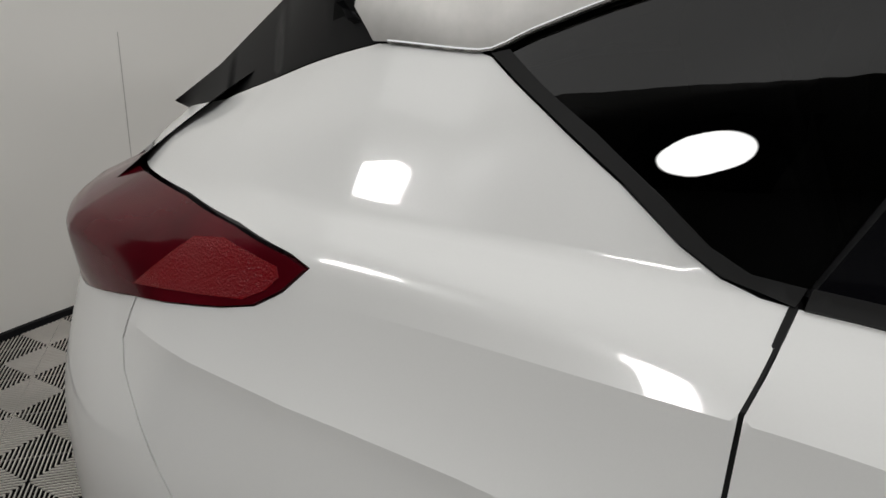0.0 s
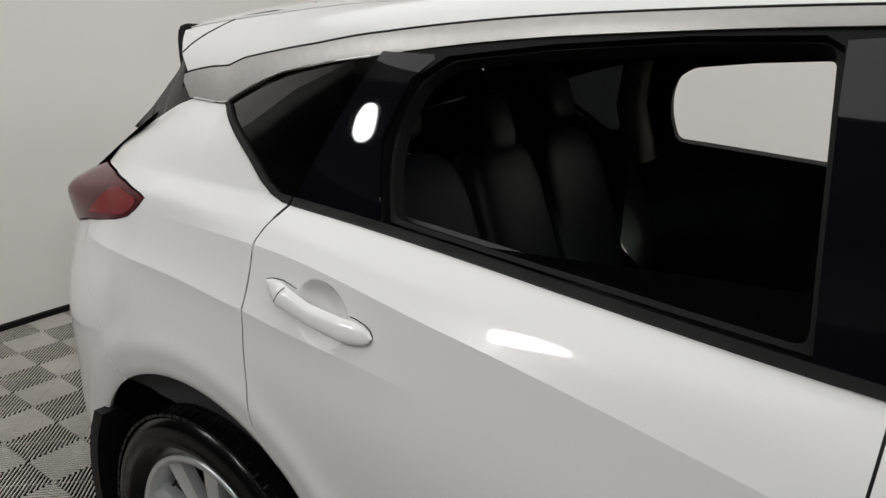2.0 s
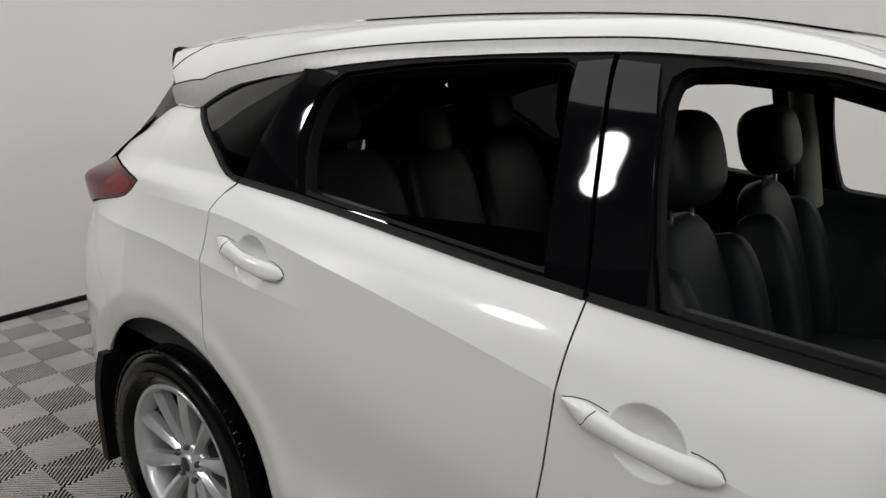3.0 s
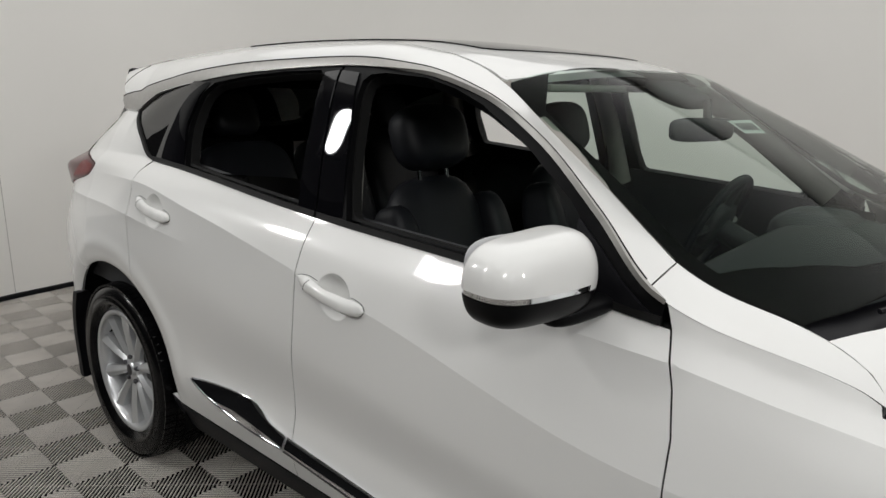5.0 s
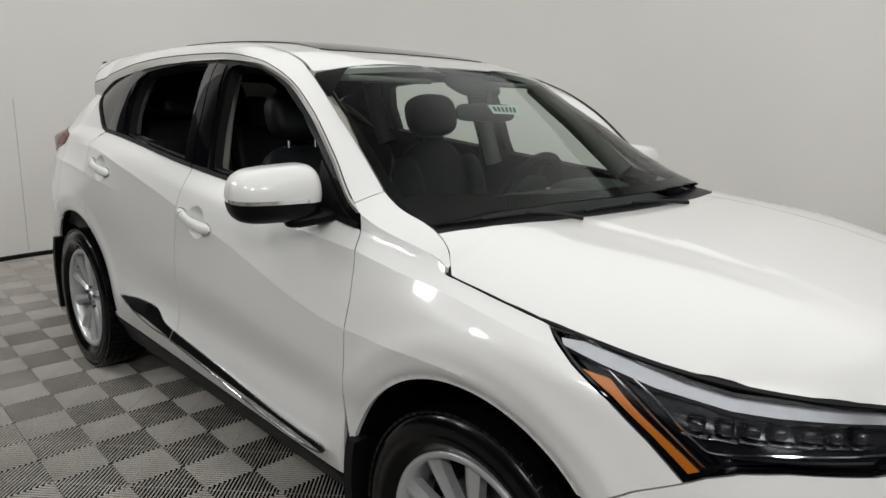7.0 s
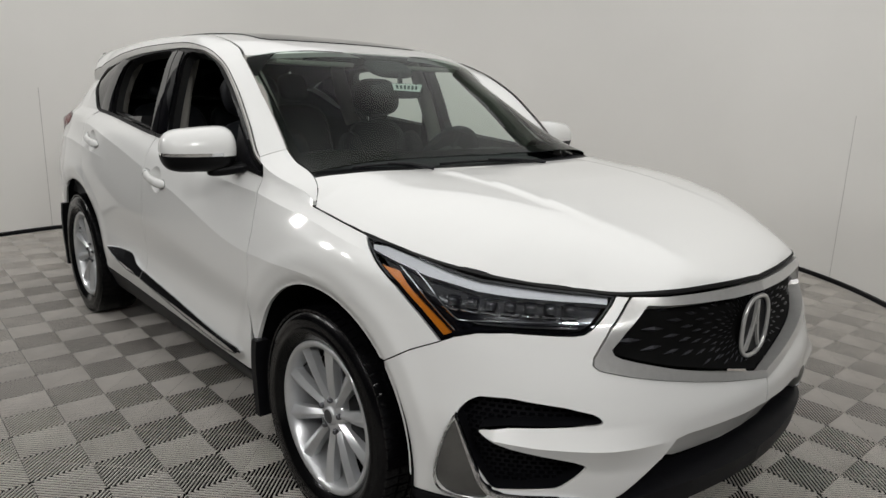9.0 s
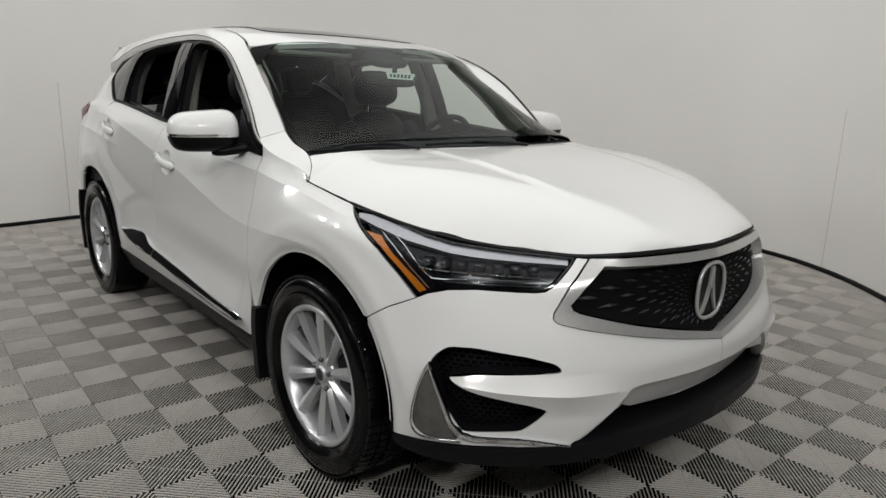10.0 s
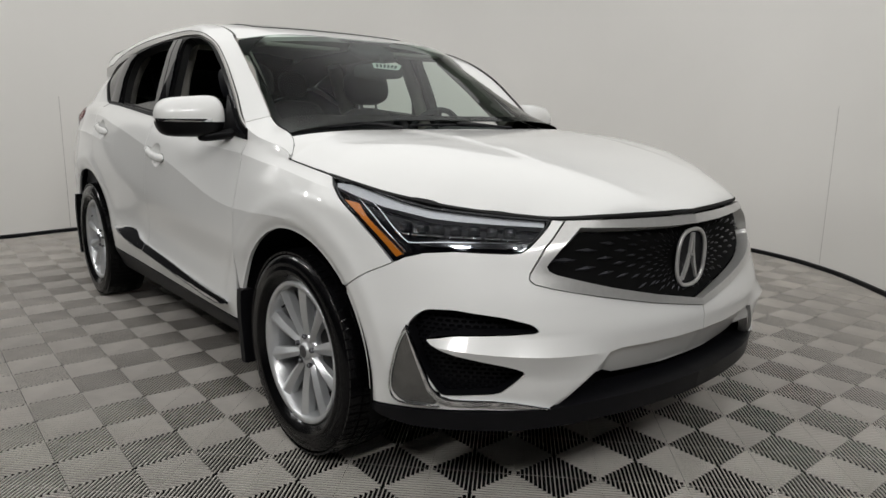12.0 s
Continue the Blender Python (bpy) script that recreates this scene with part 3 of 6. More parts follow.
    ob = link_mesh("floor", raw_mesh("floor", v, f, BLACK_DEEP, False), None, "studio floor of grey ribbed interlocking plastic tiles over a near-black sheet", "floor", "structure")
    return path, ob


SEAM = material("wall_seam", (0.47, 0.455, 0.43), 0.8)
WALL_LINE, FLOOR = build_room()

# ---- lamps ----
LAMPS = [(-4.9, -3.3, 2.95, 19), (-3.13, -3.7, 3.05, 18), (0.8, -3.65, 3.1, 14), (2.6, -3.3, 3.1, 27), (3.5, -1.5, 3.1, 29)]  # place and watts
for lx, ly, lz, watts in LAMPS:
    lamp = empty("ceiling_lamp", "round white studio lamp hanging under the ceiling", "lamp", "studio lamps", at=(lx, ly, lz))
    aim = look((0, 0, 0), Vector((-1.2, -0.4, 0.9)) - Vector((lx * 0.4 - 0.7, ly, lz))).to_3x3() @ Matrix.Rotation(radians(90), 3, "X")
    turn = np.array(aim).T
    v, f = lathe([(0.0, 0.06), (0.20, 0.06), (0.27, 0.03), (0.285, -0.01), (0.27, -0.012)], 48)
    link_mesh("housing", raw_mesh("housing", v @ turn, f, BLACK_PLASTIC), lamp)
    v, f = lathe([(0.27, 0.0), (0.15, 0.0), (0.0, 0.0)], 48)
    link_mesh("diffuser", raw_mesh("diffuser", (v + np.array([0, 0.004, 0])) @ turn, f, LAMP_FACE), lamp, "glowing white diffuser")
    bm = box_bm(-0.48, 0.48, 0.062, 0.085, -0.40, 0.40, 0.004)
    bm.transform(aim.to_4x4())
    part("board", bm, BLACK_PLASTIC, lamp, "black board behind the lamp")
    part("hanger", tube([(0, 0, 0.03), (0, 0, ROOM_H - lz)], 0.015, 8), BLACK_PLASTIC, lamp)
    disc_lamp(lx, ly, lz, 0.52, watts, Vector((lx, ly, lz)) + Vector((-1.2, -0.4, 0.9)) - Vector((lx * 0.4 - 0.7, ly, lz))).location += Vector(aim @ Vector((0, -0.02, 0)))
# added overhead lamp for even top light; no such fixture is seen
soft = bpy.data.lights.new("soft_overhead_fill", "AREA")
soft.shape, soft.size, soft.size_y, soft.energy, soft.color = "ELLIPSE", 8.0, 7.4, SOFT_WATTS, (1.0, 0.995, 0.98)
so = new("soft_overhead_fill", soft)
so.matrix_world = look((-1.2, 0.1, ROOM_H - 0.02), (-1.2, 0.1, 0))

# oval panel added to give the overhead lamp a body
light_panel = empty("added_light_panel", "large oval light panel added under the ceiling, its form assumed", "ceiling light", kind="structure", at=(-1.2, 0.1, ROOM_H - 0.02))
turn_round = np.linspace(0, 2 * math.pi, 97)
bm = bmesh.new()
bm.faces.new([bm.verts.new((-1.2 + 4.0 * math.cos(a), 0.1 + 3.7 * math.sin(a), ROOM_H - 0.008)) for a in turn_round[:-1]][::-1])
part("diffuser", bm, PAPER, light_panel, "white cloth diffuser of the added panel", smooth=0)
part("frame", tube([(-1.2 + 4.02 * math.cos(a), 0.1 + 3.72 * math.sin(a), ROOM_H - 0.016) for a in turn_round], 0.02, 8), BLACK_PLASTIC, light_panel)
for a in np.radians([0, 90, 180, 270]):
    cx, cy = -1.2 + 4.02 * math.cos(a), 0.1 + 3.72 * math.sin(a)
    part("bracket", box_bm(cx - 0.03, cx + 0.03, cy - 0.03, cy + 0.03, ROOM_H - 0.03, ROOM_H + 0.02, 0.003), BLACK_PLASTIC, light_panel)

# ---- the car ----
CAR = empty("car", "white sport utility car with open side windows, parked on the tiles", "car")


def on_belt(s0, s1, n, dz=0.0, line_of=BELT):
    q = np.linspace(s0, s1, n)
    return [(a, b + dz) for a, b in zip(q, line_of[0](q))]


def arc(cx, cz, r, a0, a1, n=24):
    q = np.radians(np.linspace(a0, a1, n))
    return [(cx + r * math.cos(a), cz + r * math.sin(a)) for a in q]


FRONT_GAP = [(-0.497, 1.083), (-0.487, 1.05), (-0.466, 0.99), (-0.45, 0.91), (-0.447, 0.81), (-0.445, 0.69), (-0.445, 0.60)]
MID_GAP = [(-1.487, 1.157), (-1.494, 1.06), (-1.503, 0.87), (-1.510, 0.80), (-1.522, 0.70), (-1.528, 0.62), (-1.528, 0.50), (-1.540, 0.38)]
REAR_GAP = [(-2.475, 1.226), (-2.498, 1.163), (-2.499, 1.04), (-2.497, 0.97), (-2.488, 0.89), (-2.478, 0.79)]
F_ARCH, R_ARCH = (0.0, 0.36, 0.442), (-2.706, 0.354, 0.463)
TAIL_LAMP = [(-2.905, 1.183), (-2.933, 1.190), (-3.026, 1.202), (-3.166, 1.209), (-3.311, 1.209), (-3.50, 1.203), (-3.64, 1.195), (-3.66, 1.03), (-3.41, 1.044), (-3.30, 1.068), (-3.20, 1.090), (-3.11, 1.103), (-3.017, 1.12), (-2.97, 1.133), (-2.935, 1.155)]
HEADLAMP = [(0.18, 0.993), (0.30, 0.984), (0.394, 0.962), (0.492, 0.942), (0.60, 0.927), (0.79, 0.914), (0.94, 0.905), (1.05, 0.900), (1.03, 0.880), (0.955, 0.826), (0.93, 0.814), (0.90, 0.811), (0.72, 0.814), (0.625, 0.807), (0.56, 0.790), (0.524, 0.773), (0.445, 0.832), (0.356, 0.892), (0.263, 0.94), (0.21, 0.972)]
GRILLE_OUT = [(NOSE_S, 0.895), (1.5, 0.897), (1.235, 0.902), (1.094, 0.899), (1.01, 0.83), (0.955, 0.757), (0.953, 0.742), (0.968, 0.73), (1.034, 0.715), (1.216, 0.68), (1.398, 0.645), (NOSE_S, 0.608)]
GRILLE_IN = [(NOSE_S, 0.866), (1.463, 0.868), (1.235, 0.878), (1.132, 0.88), (1.057, 0.825), (1.008, 0.778), (1.015, 0.765), (1.038, 0.755), (1.221, 0.71), (1.407, 0.67), (NOSE_S, 0.63)]
FOG = [(0.594, 0.600), (0.618, 0.632), (0.65, 0.652), (0.73, 0.655), (0.875, 0.64), (0.955, 0.622), (0.975, 0.607), (0.97, 0.600), (0.90, 0.597), (0.735, 0.590), (0.67, 0.578), (0.655, 0.572), (0.672, 0.560), (0.739, 0.535), (0.884, 0.507), (0.925, 0.494), (0.94, 0.484), (0.917, 0.46), (0.868, 0.422), (0.702, 0.405), (0.655, 0.47)]
FOG = rounded(FOG, 0.016, 3)
fa = lambda a0, a1, n=24: arc(*F_ARCH, a0, a1, n)
ra = lambda a0, a1, n=24: arc(*R_ARCH, a0, a1, n)
SEAM_F = (0.335, 0.672)  # where bumper, fender and arch meet

FENDER = (FRONT_GAP + [(-0.43, 0.46)] + fa(167, 45, 40)[0:] + [SEAM_F, (0.43, 0.73), (0.522, 0.771)]
          + HEADLAMP[16:] + [(0.18, 0.994)] + on_belt(0.16, -0.16, 12) + on_belt(-0.165, -0.515, 40, 0.0014, FRAME))
FRONT_DOOR = FRONT_GAP + [(-0.45, 0.45), (-0.452, 0.375)] + [(-0.8, 0.373), (-1.2, 0.377), (-1.538, 0.380)] + MID_GAP[:-1][::-1] + on_belt(-1.4, -0.55, 14, 0.0)
REAR_DOOR = MID_GAP + [(-1.9, 0.383), (-2.315, 0.385)] + ra(4, 51, 22) + REAR_GAP[::-1] + on_belt(-2.4, -1.55, 14)
REAR_SEAM = [(-3.19, 1.091), (-3.212, 1.03), (-3.195, 0.995), (-3.06, 0.885), (-2.985, 0.775)]
QUARTER = (REAR_GAP + ra(53, 121, 26) + REAR_SEAM[::-1] + TAIL_LAMP[11:] + TAIL_LAMP[:5] + [(-3.498, 1.205), (-3.60, 1.203), (-3.625, 1.235), (-3.56, 1.270), (-3.3, 1.306), (-3.1, 1.352), (-2.937, 1.394), (-2.80, 1.394), (-2.775, 1.388)]
           + [(-2.70, 1.345), (-2.62, 1.295), (-2.565, 1.255), (-2.53, 1.236), (-2.50, 1.228)])
REAR_BUMPER = REAR_SEAM + ra(123, 176, 20) + [(-3.196, 0.36), (-3.22, 0.34), (-3.6, 0.33), (TAIL_S, 0.33), (TAIL_S, 0.80), (-3.77, 0.95), (-3.655, 1.028), (-3.41, 1.042), (-3.30, 1.066), (-3.20, 1.088)]
BUMPER_LOW = [(0.459, 0.34), (0.59, 0.352), (0.702, 0.360), (0.814, 0.368), (1.015, 0.370), (1.062, 0.405), (1.164, 0.485), (1.205, 0.525), (1.25, 0.532), (1.487, 0.528), (NOSE_S, 0.53)]
FRONT_BUMPER = ([SEAM_F] + fa(43, 2, 20)[1:] + BUMPER_LOW + GRILLE_OUT[::-1][:8][0:] + [(1.01, 0.83), (1.092, 0.897), (1.052, 0.899)] + HEADLAMP[8:16] + [(0.43, 0.73)])

CREASES = [(CREASE[0], -2.9, 0.0), (lower_edge, -3.18, -2.1), (fender_edge, -0.86, 0.22)]
for side in ("right", "left"):
    h = 0.016 if side == "right" else 0.03
    lab = side == "right"
    panel("front_fender", FENDER, PAINT, CAR, h=h, side=side, creases=CREASES)
    panel("quarter_panel", QUARTER, PAINT, CAR, h=0.013 if lab else 0.03, side=side, creases=CREASES)
    panel("front_door", FRONT_DOOR, PAINT, CAR, fn=door_at, h=h, side=side, creases=CREASES, lines=cup_rings(1))
    panel("rear_door", REAR_DOOR, PAINT, CAR, fn=door_at, h=h, side=side, creases=CREASES, lines=cup_rings(0))
panel("front_bumper", FRONT_BUMPER, PAINT, CAR, fn=bumper_at, creases=[(fin_line, 0.66, 1.15)], h=0.013, side="both", holes=[FOG, ], middle=(0, NOSE_S))
panel("rear_bumper", REAR_BUMPER, PAINT, CAR, h=0.025, side="both", middle=(0, TAIL_S))

# dark rubber behind the panel gaps
for m in (1, -1):
    for gap_line in (FRONT_GAP + [(-0.436, 0.50)], MID_GAP, REAR_GAP):
        q = dense(gap_line, 0.03)
        q = q[:len(q) - int(np.linalg.norm(np.subtract(gap_line[0], gap_line[-1])) / 0.03)]
        part("door_seal", tube(list(sheet(q[:, 0], q[:, 1], -0.0062) * np.array([1, m, 1])), 0.005, 6), SEAL, CAR)
    q = np.linspace(-0.16, NOSE_S, 70)
    part("hood_seal", tube(list((sheet(q, BELT[0](q), -0.006) + np.array([0, 0, -0.001])) * np.array([1, m, 1])), [float(np.interp(a, [-0.16, 0.1, 0.3, 1.7], [0.004, 0.004, 0.007, 0.008])) for a in q], 6), SEAL, CAR)

# ---- hood, windscreen, roof: heights over (x, y) ----
_q = np.linspace(-0.15, NOSE_S, 90)
_b = sheet(_q, BELT[0](_q))
_e = np.array([-0.30, -0.26, -0.22, -0.19, -0.165])
_c = np.stack([_e, EAVES[1](_e) - WIDE, EAVES[0](_e)], 1)
_hx, _hy, _hz = np.r_[_c[:, 0], _b[:, 0]], np.r_[_c[:, 1], _b[:, 1]], np.r_[_c[:, 2], _b[:, 2]]
_keep = np.r_[True, np.diff(np.maximum.accumulate(_hx)) > 1e-4]
HOOD_Y = lambda x: np.interp(x, _hx[_keep], -_hy[_keep])
HOOD_Z = lambda x: np.interp(x, _hx[_keep], _hz[_keep])
HOOD_C = smooth_curve([(-0.4, 1.165), (-0.06, 1.130), (0.2, 1.110), (0.45, 1.076), (0.68, 1.022), (0.83, 0.968), (0.93, 0.908), (1.0, 0.87)])


def hood_at(x, y, out=0.0):
    x, y = np.atleast_1d(np.asarray(x, float)), np.atleast_1d(np.asarray(y, float))
    w = np.clip(np.abs(y) / np.maximum(HOOD_Y(x), 0.02), 0, 1.02)
    ze, zc = HOOD_Z(x), np.maximum(HOOD_C(x), HOOD_Z(x))
    z = ze + (zc - ze) * (1 - w ** 6.0)
    ridge = 0.44 - 0.10 * np.clip(x, 0, 0.9)
    z = z + 0.007 * np.clip((ridge - np.abs(y)) / 0.05, 0, 1) ** 1.5 * np.clip((0.75 - x) / 0.5, 0, 1) * np.clip((x + 0.1) / 0.1, 0, 1)
    return np.stack([x, y, z + out], 1)


def along(key, s):
    """A key line of the side as points in space."""
    s = np.atleast_1d(np.asarray(s, float))
    return np.stack([s, key[1](s) - WIDE, key[0](s)], 1)


def rail_at(u, v, out=0.0):
    """The pillar and roof rail: from the window frame (v = 0) to the eaves (v = 0.16)."""
    u, w = np.atleast_1d(np.asarray(u, float)), np.atleast_1d(np.asarray(v, float))[:, None] / 0.16
    f, e = along(FRAME, u), along(EAVES, u)
    lean = np.clip((u + 1.3) / 0.3, 0, 1)[:, None] * np.array([0.35, 0, 0]) + np.array([0, -0.65, 0.7])
    return (1 - w) * f + w * e + lean * ((0.005 + 0.070 * np.clip((-1.1 - u[:, None]) / 0.3, 0, 1)) * np.clip(np.linalg.norm(e - f, axis=1)[:, None] / 0.11, 0, 1.3) * w * (1 - w) + out)


_q = np.linspace(-1.10, -0.2, 60)
_w = along(EAVES, _q)
WS_Y = lambda x: np.interp(x, _w[:, 0], -_w[:, 1])
WS_Z = lambda x: np.interp(x, _w[:, 0], _w[:, 2])
WS_C = smooth_curve([(-1.1, 1.594), (-0.96, 1.553), (-0.8, 1.480), (-0.568, 1.372), (-0.3, 1.246), (-0.05, 1.132), (0.1, 1.06)])


def screen_at(x, y, out=0.0):
    x, y = np.atleast_1d(np.asarray(x, float)), np.atleast_1d(np.asarray(y, float))
    w = np.clip(np.abs(y) / WS_Y(x), 0, 1.02)
    ze, zc = WS_Z(x), np.maximum(WS_C(x), WS_Z(x))
    n = np.array([0.42, 0, 0.9])
    return np.stack([x, y, ze + (zc - ze) * (1 - w ** np.interp(x, [-0.6, -0.3], [4.4, 2.6]))], 1) + n * out


_q = np.linspace(-3.2, -0.95, 80)
_r = along(EAVES, _q)
ROOF_Y = lambda x: np.interp(x, _r[:, 0], -_r[:, 1])
ROOF_Z = lambda x: np.interp(x, _r[:, 0], _r[:, 2])
ROOF_C = smooth_curve([(-3.25, 1.615), (-3.0, 1.640), (-2.6, 1.664), (-2.2, 1.671), (-1.8, 1.664), (-1.5, 1.646), (-1.3, 1.622), (-1.1, 1.586), (-0.96, 1.552)])


def roof_at(x, y, out=0.0):
    x, y = np.atleast_1d(np.asarray(x, float)), np.atleast_1d(np.asarray(y, float))
    w = np.clip(np.abs(y) / ROOF_Y(x), 0, 1.02)
    ze, zc = ROOF_Z(x), np.maximum(ROOF_C(x), ROOF_Z(x))
    return np.stack([x, y, ze + (zc - ze) * (1 - w ** 2.6) + out], 1)


HOOD_REAR = [(-0.06, 0.0), (-0.062, -0.15), (-0.08, -0.33), (-0.112, -0.495), (-0.205, -0.695), (-0.262, 0.004 - float(HOOD_Y(-0.262))), (-0.297, 0.002 - float(HOOD_Y(-0.297)))]
_side = [(float(x), float(-HOOD_Y(x))) for x in (-0.24, -0.19, -0.14, -0.05, 0.05, 0.15, 0.25, 0.35, 0.45, 0.55, 0.63, 0.70, 0.76)]
_nose_edge = [tuple(map(float, p[:2])) for p in sheet(np.linspace(1.06, NOSE_S, 14), BELT[0](np.linspace(1.06, NOSE_S, 14)))]
panel("hood", HOOD_REAR + _side + _nose_edge, PAINT, CAR, fn=hood_at, h=0.022, side="both", middle=(1, 0.0), gap=0.003, lip=0.03, flip=False)

WS_TOP = [(-0.962, 0.0), (-0.967, -0.2), (-0.985, -0.4), (-1.015, -0.56), (-1.033, -0.632)]
WS_BASE = [(x - 0.045 - 0.02 * (abs(y) < 0.6), y * 0.985) for x, y in HOOD_REAR[::-1]]
_ws_side = [(float(x), float(-WS_Y(x)) + 0.004) for x in np.linspace(-1.02, -0.37, 16)]
WS_OUT = WS_TOP + _ws_side + WS_BASE
WS_OUT[-1] = (WS_OUT[-1][0], 0.0)
SCREEN = panel("windscreen", WS_OUT, PANE_CLEAR, CAR, "clear windscreen with a dark printed border", fn=screen_at, h=0.04, side="both", middle=(1, 0.0), lip=0.0, gap=0.001)
_in = [(-0.905, 0.0), (-0.905, -0.12), (-0.985, -0.20), (-0.998, -0.40), (-1.0, -0.52), (-0.965, -0.575)] + [(float(x), float(-WS_Y(x)) + 0.028) for x in np.linspace(-0.93, -0.47, 12)] + [(-0.37, -0.64), (-0.27, -0.53), (-0.20, -0.36), (-0.175, -0.15), (-0.172, 0.0)]
_frit = WS_OUT + _in[::-1]
panel("screen_border", _frit, BLACK_DEEP, SCREEN, "black printed border", fn=lambda x, y, o=0: screen_at(x, y, o - 0.004), h=0.03, side="both", middle=(1, 0.0), lip=0.0, gap=0.0)
# cowl between hood and screen
_cowl = HOOD_REAR[:-1] + [(-0.31, -0.745), (-0.345, -0.715)] + [(x - 0.02, y) for x, y in WS_BASE]
_cowl = [(x, min(y, 0.0)) for x, y in _cowl]
panel("cowl", _cowl, BLACK_PLASTIC, CAR, fn=lambda x, y, o=0: np.stack([np.atleast_1d(x), np.atleast_1d(y), np.minimum(hood_at(x, y)[:, 2] - 0.008, screen_at(x, y)[:, 2] + 0.004)], 1), h=0.03, side="both", middle=(1, 0.0), lip=0.0, gap=0.0)

ROOF_OUT = [(x - 0.012, y) for x, y in WS_TOP] + [(float(x), float(-ROOF_Y(x)) + 0.006) for x in np.linspace(-1.06, -3.02, 40)] + [(-3.035, -0.635), (-3.06, -0.62), (-3.12, -0.5), (-3.17, -0.3), (-3.18, 0.0)]
panel("roof", ROOF_OUT, PAINT, CAR, fn=roof_at, h=0.035, side="both", middle=(1, 0.0), gap=0.003, lip=0.02, flip=False)
GLASS_ROOF = [(-1.20, 0.0), (-1.205, -0.25), (-1.235, -0.42), (-1.27, -0.455), (-1.8, -0.47), (-2.4, -0.46), (-2.45, -0.42), (-2.46, 0.0)]
panel("glass_roof", GLASS_ROOF, BLACK_GLOSS, CAR, "dark glass sunroof panel", fn=roof_at, h=0.05, side="both", middle=(1, 0.0), out=0.004, lip=0.006, gap=0.0, flip=False)
part("antenna_fin", pillow((0.16, 0.05, 0.075), (-2.86, 0, 1.650), (0, 3, 0), 2.4), PAINT, CAR)
# dark channel under the roof joints
for side in ("right", "left"):
    panel("roof_channel", [(q, 0.13) for q in np.linspace(-1.08, -3.02, 40)] + [(q, 0.19) for q in np.linspace(-3.02, -1.08, 40)], SEAL, CAR, fn=rail_at, h=0.05, side=side, lip=0.0, gap=0.0, out=-0.008)
    panel("rail_lining", [(q, 0.0) for q in np.linspace(-0.6, -3.0, 40)] + [(q, 0.20) for q in np.linspace(-3.0, -0.6, 40)], BLACK_DEEP, CAR, fn=rail_at, h=0.06, side=side, lip=0.0, gap=0.0, out=-0.03)

def band(q):
    """How wide the silver surround is along the window line."""
    return float(np.interp(q, [-2.95, -2.84, -2.74, -2.63, -2.515, -2.33, -2.0, -1.55, -1.0, -0.5], [0.033, 0.046, 0.050, 0.037, 0.026, 0.015, 0.012, 0.010, 0.008, 0.008]))


RAIL = [(q, band(q) + 0.002) for q in np.linspace(-0.550, -2.94, 60)] + [(-2.985, 0.08), (-3.035, 0.155)] + [(q, 0.157) for q in np.linspace(-3.0, -0.550, 60)]
SURROUND = [(q, float(np.interp(q, [-2.92, -2.6, -2.35, -1.6, -1.3, -0.9, -0.5], [-0.006, -0.004, -0.026, -0.026, -0.020, -0.004, -0.003]))) for q in np.linspace(-0.515, -2.92, 70)] + [(-2.948, 0.02)] + [(q, band(q)) for q in np.linspace(-2.945, -0.54, 70)]


FENDER_TOP = [(q, -0.004) for q in np.linspace(-0.158, -0.5485, 28)] + [(q, 0.158) for q in np.linspace(-0.5485, -0.158, 28)]


def blade_at(u, v, out=0.0):
    """The black blade behind the quarter panel: v = 0 on the panel's upper edge, 1 at the tailgate."""
    u, v = np.atleast_1d(np.asarray(u, float)), np.atleast_1d(np.asarray(v, float))[:, None] / 0.15
    low = sheet(-2.937 - 0.575 * u, np.interp(-2.937 - 0.575 * u, [-3.515, -3.3, -3.1, -2.937], [1.274, 1.306, 1.352, 1.394]))
    top = np.array([(-2.975, -0.690, 1.425), (-3.050, -0.640, 1.495), (-3.117, -0.622, 1.446), (-3.252, -0.618, 1.346), (-3.358, -0.612, 1.284)])
    at = np.array([0, 0.12, 0.30, 0.70, 1.0])
    high = np.stack([np.interp(u, at, column) for column in top.T], 1)
    return (1 - v) * low + v * high + np.array([0, -1, 0.3]) * out


BLADE = [(0.0, 0.0), (1.0, 0.0), (1.0, 0.15), (0.0, 0.15)]
OPEN_F = [(-1.372, 1.160), (-1.40, 1.25), (-1.424, 1.36), (-1.436, 1.47), (-1.432, 1.515), (-1.41, 1.530), (-1.354, 1.534), (-1.2, 1.522), (-1.1, 1.497), (-1.008, 1.462), (-0.868, 1.385), (-0.742, 1.288), (-0.712, 1.258), (-0.705, 1.20), (-0.712, 1.12)]
OPEN_R = [(-2.245, 1.225), (-2.268, 1.30), (-2.272, 1.365), (-2.262, 1.42), (-2.238, 1.47), (-2.185, 1.504), (-2.0, 1.526), (-1.80, 1.540), (-1.635, 1.543), (-1.612, 1.530), (-1.606, 1.48), (-1.573, 1.175)]
TOP_F = on_belt(-0.515, -1.535, 40, -0.001, FRAME)
TOP_R = on_belt(-1.552, -2.325, 24, -0.001, FRAME)
FRAME_F = TOP_F + [(-1.537, 1.55), (-1.49, 1.165)] + on_belt(-1.48, -0.52, 20, 0.004)
FRAME_R = TOP_R + [(-2.475, 1.232)] + on_belt(-2.46, -1.50, 20, 0.004) + [(-1.492, 1.165), (-1.545, 1.55)]
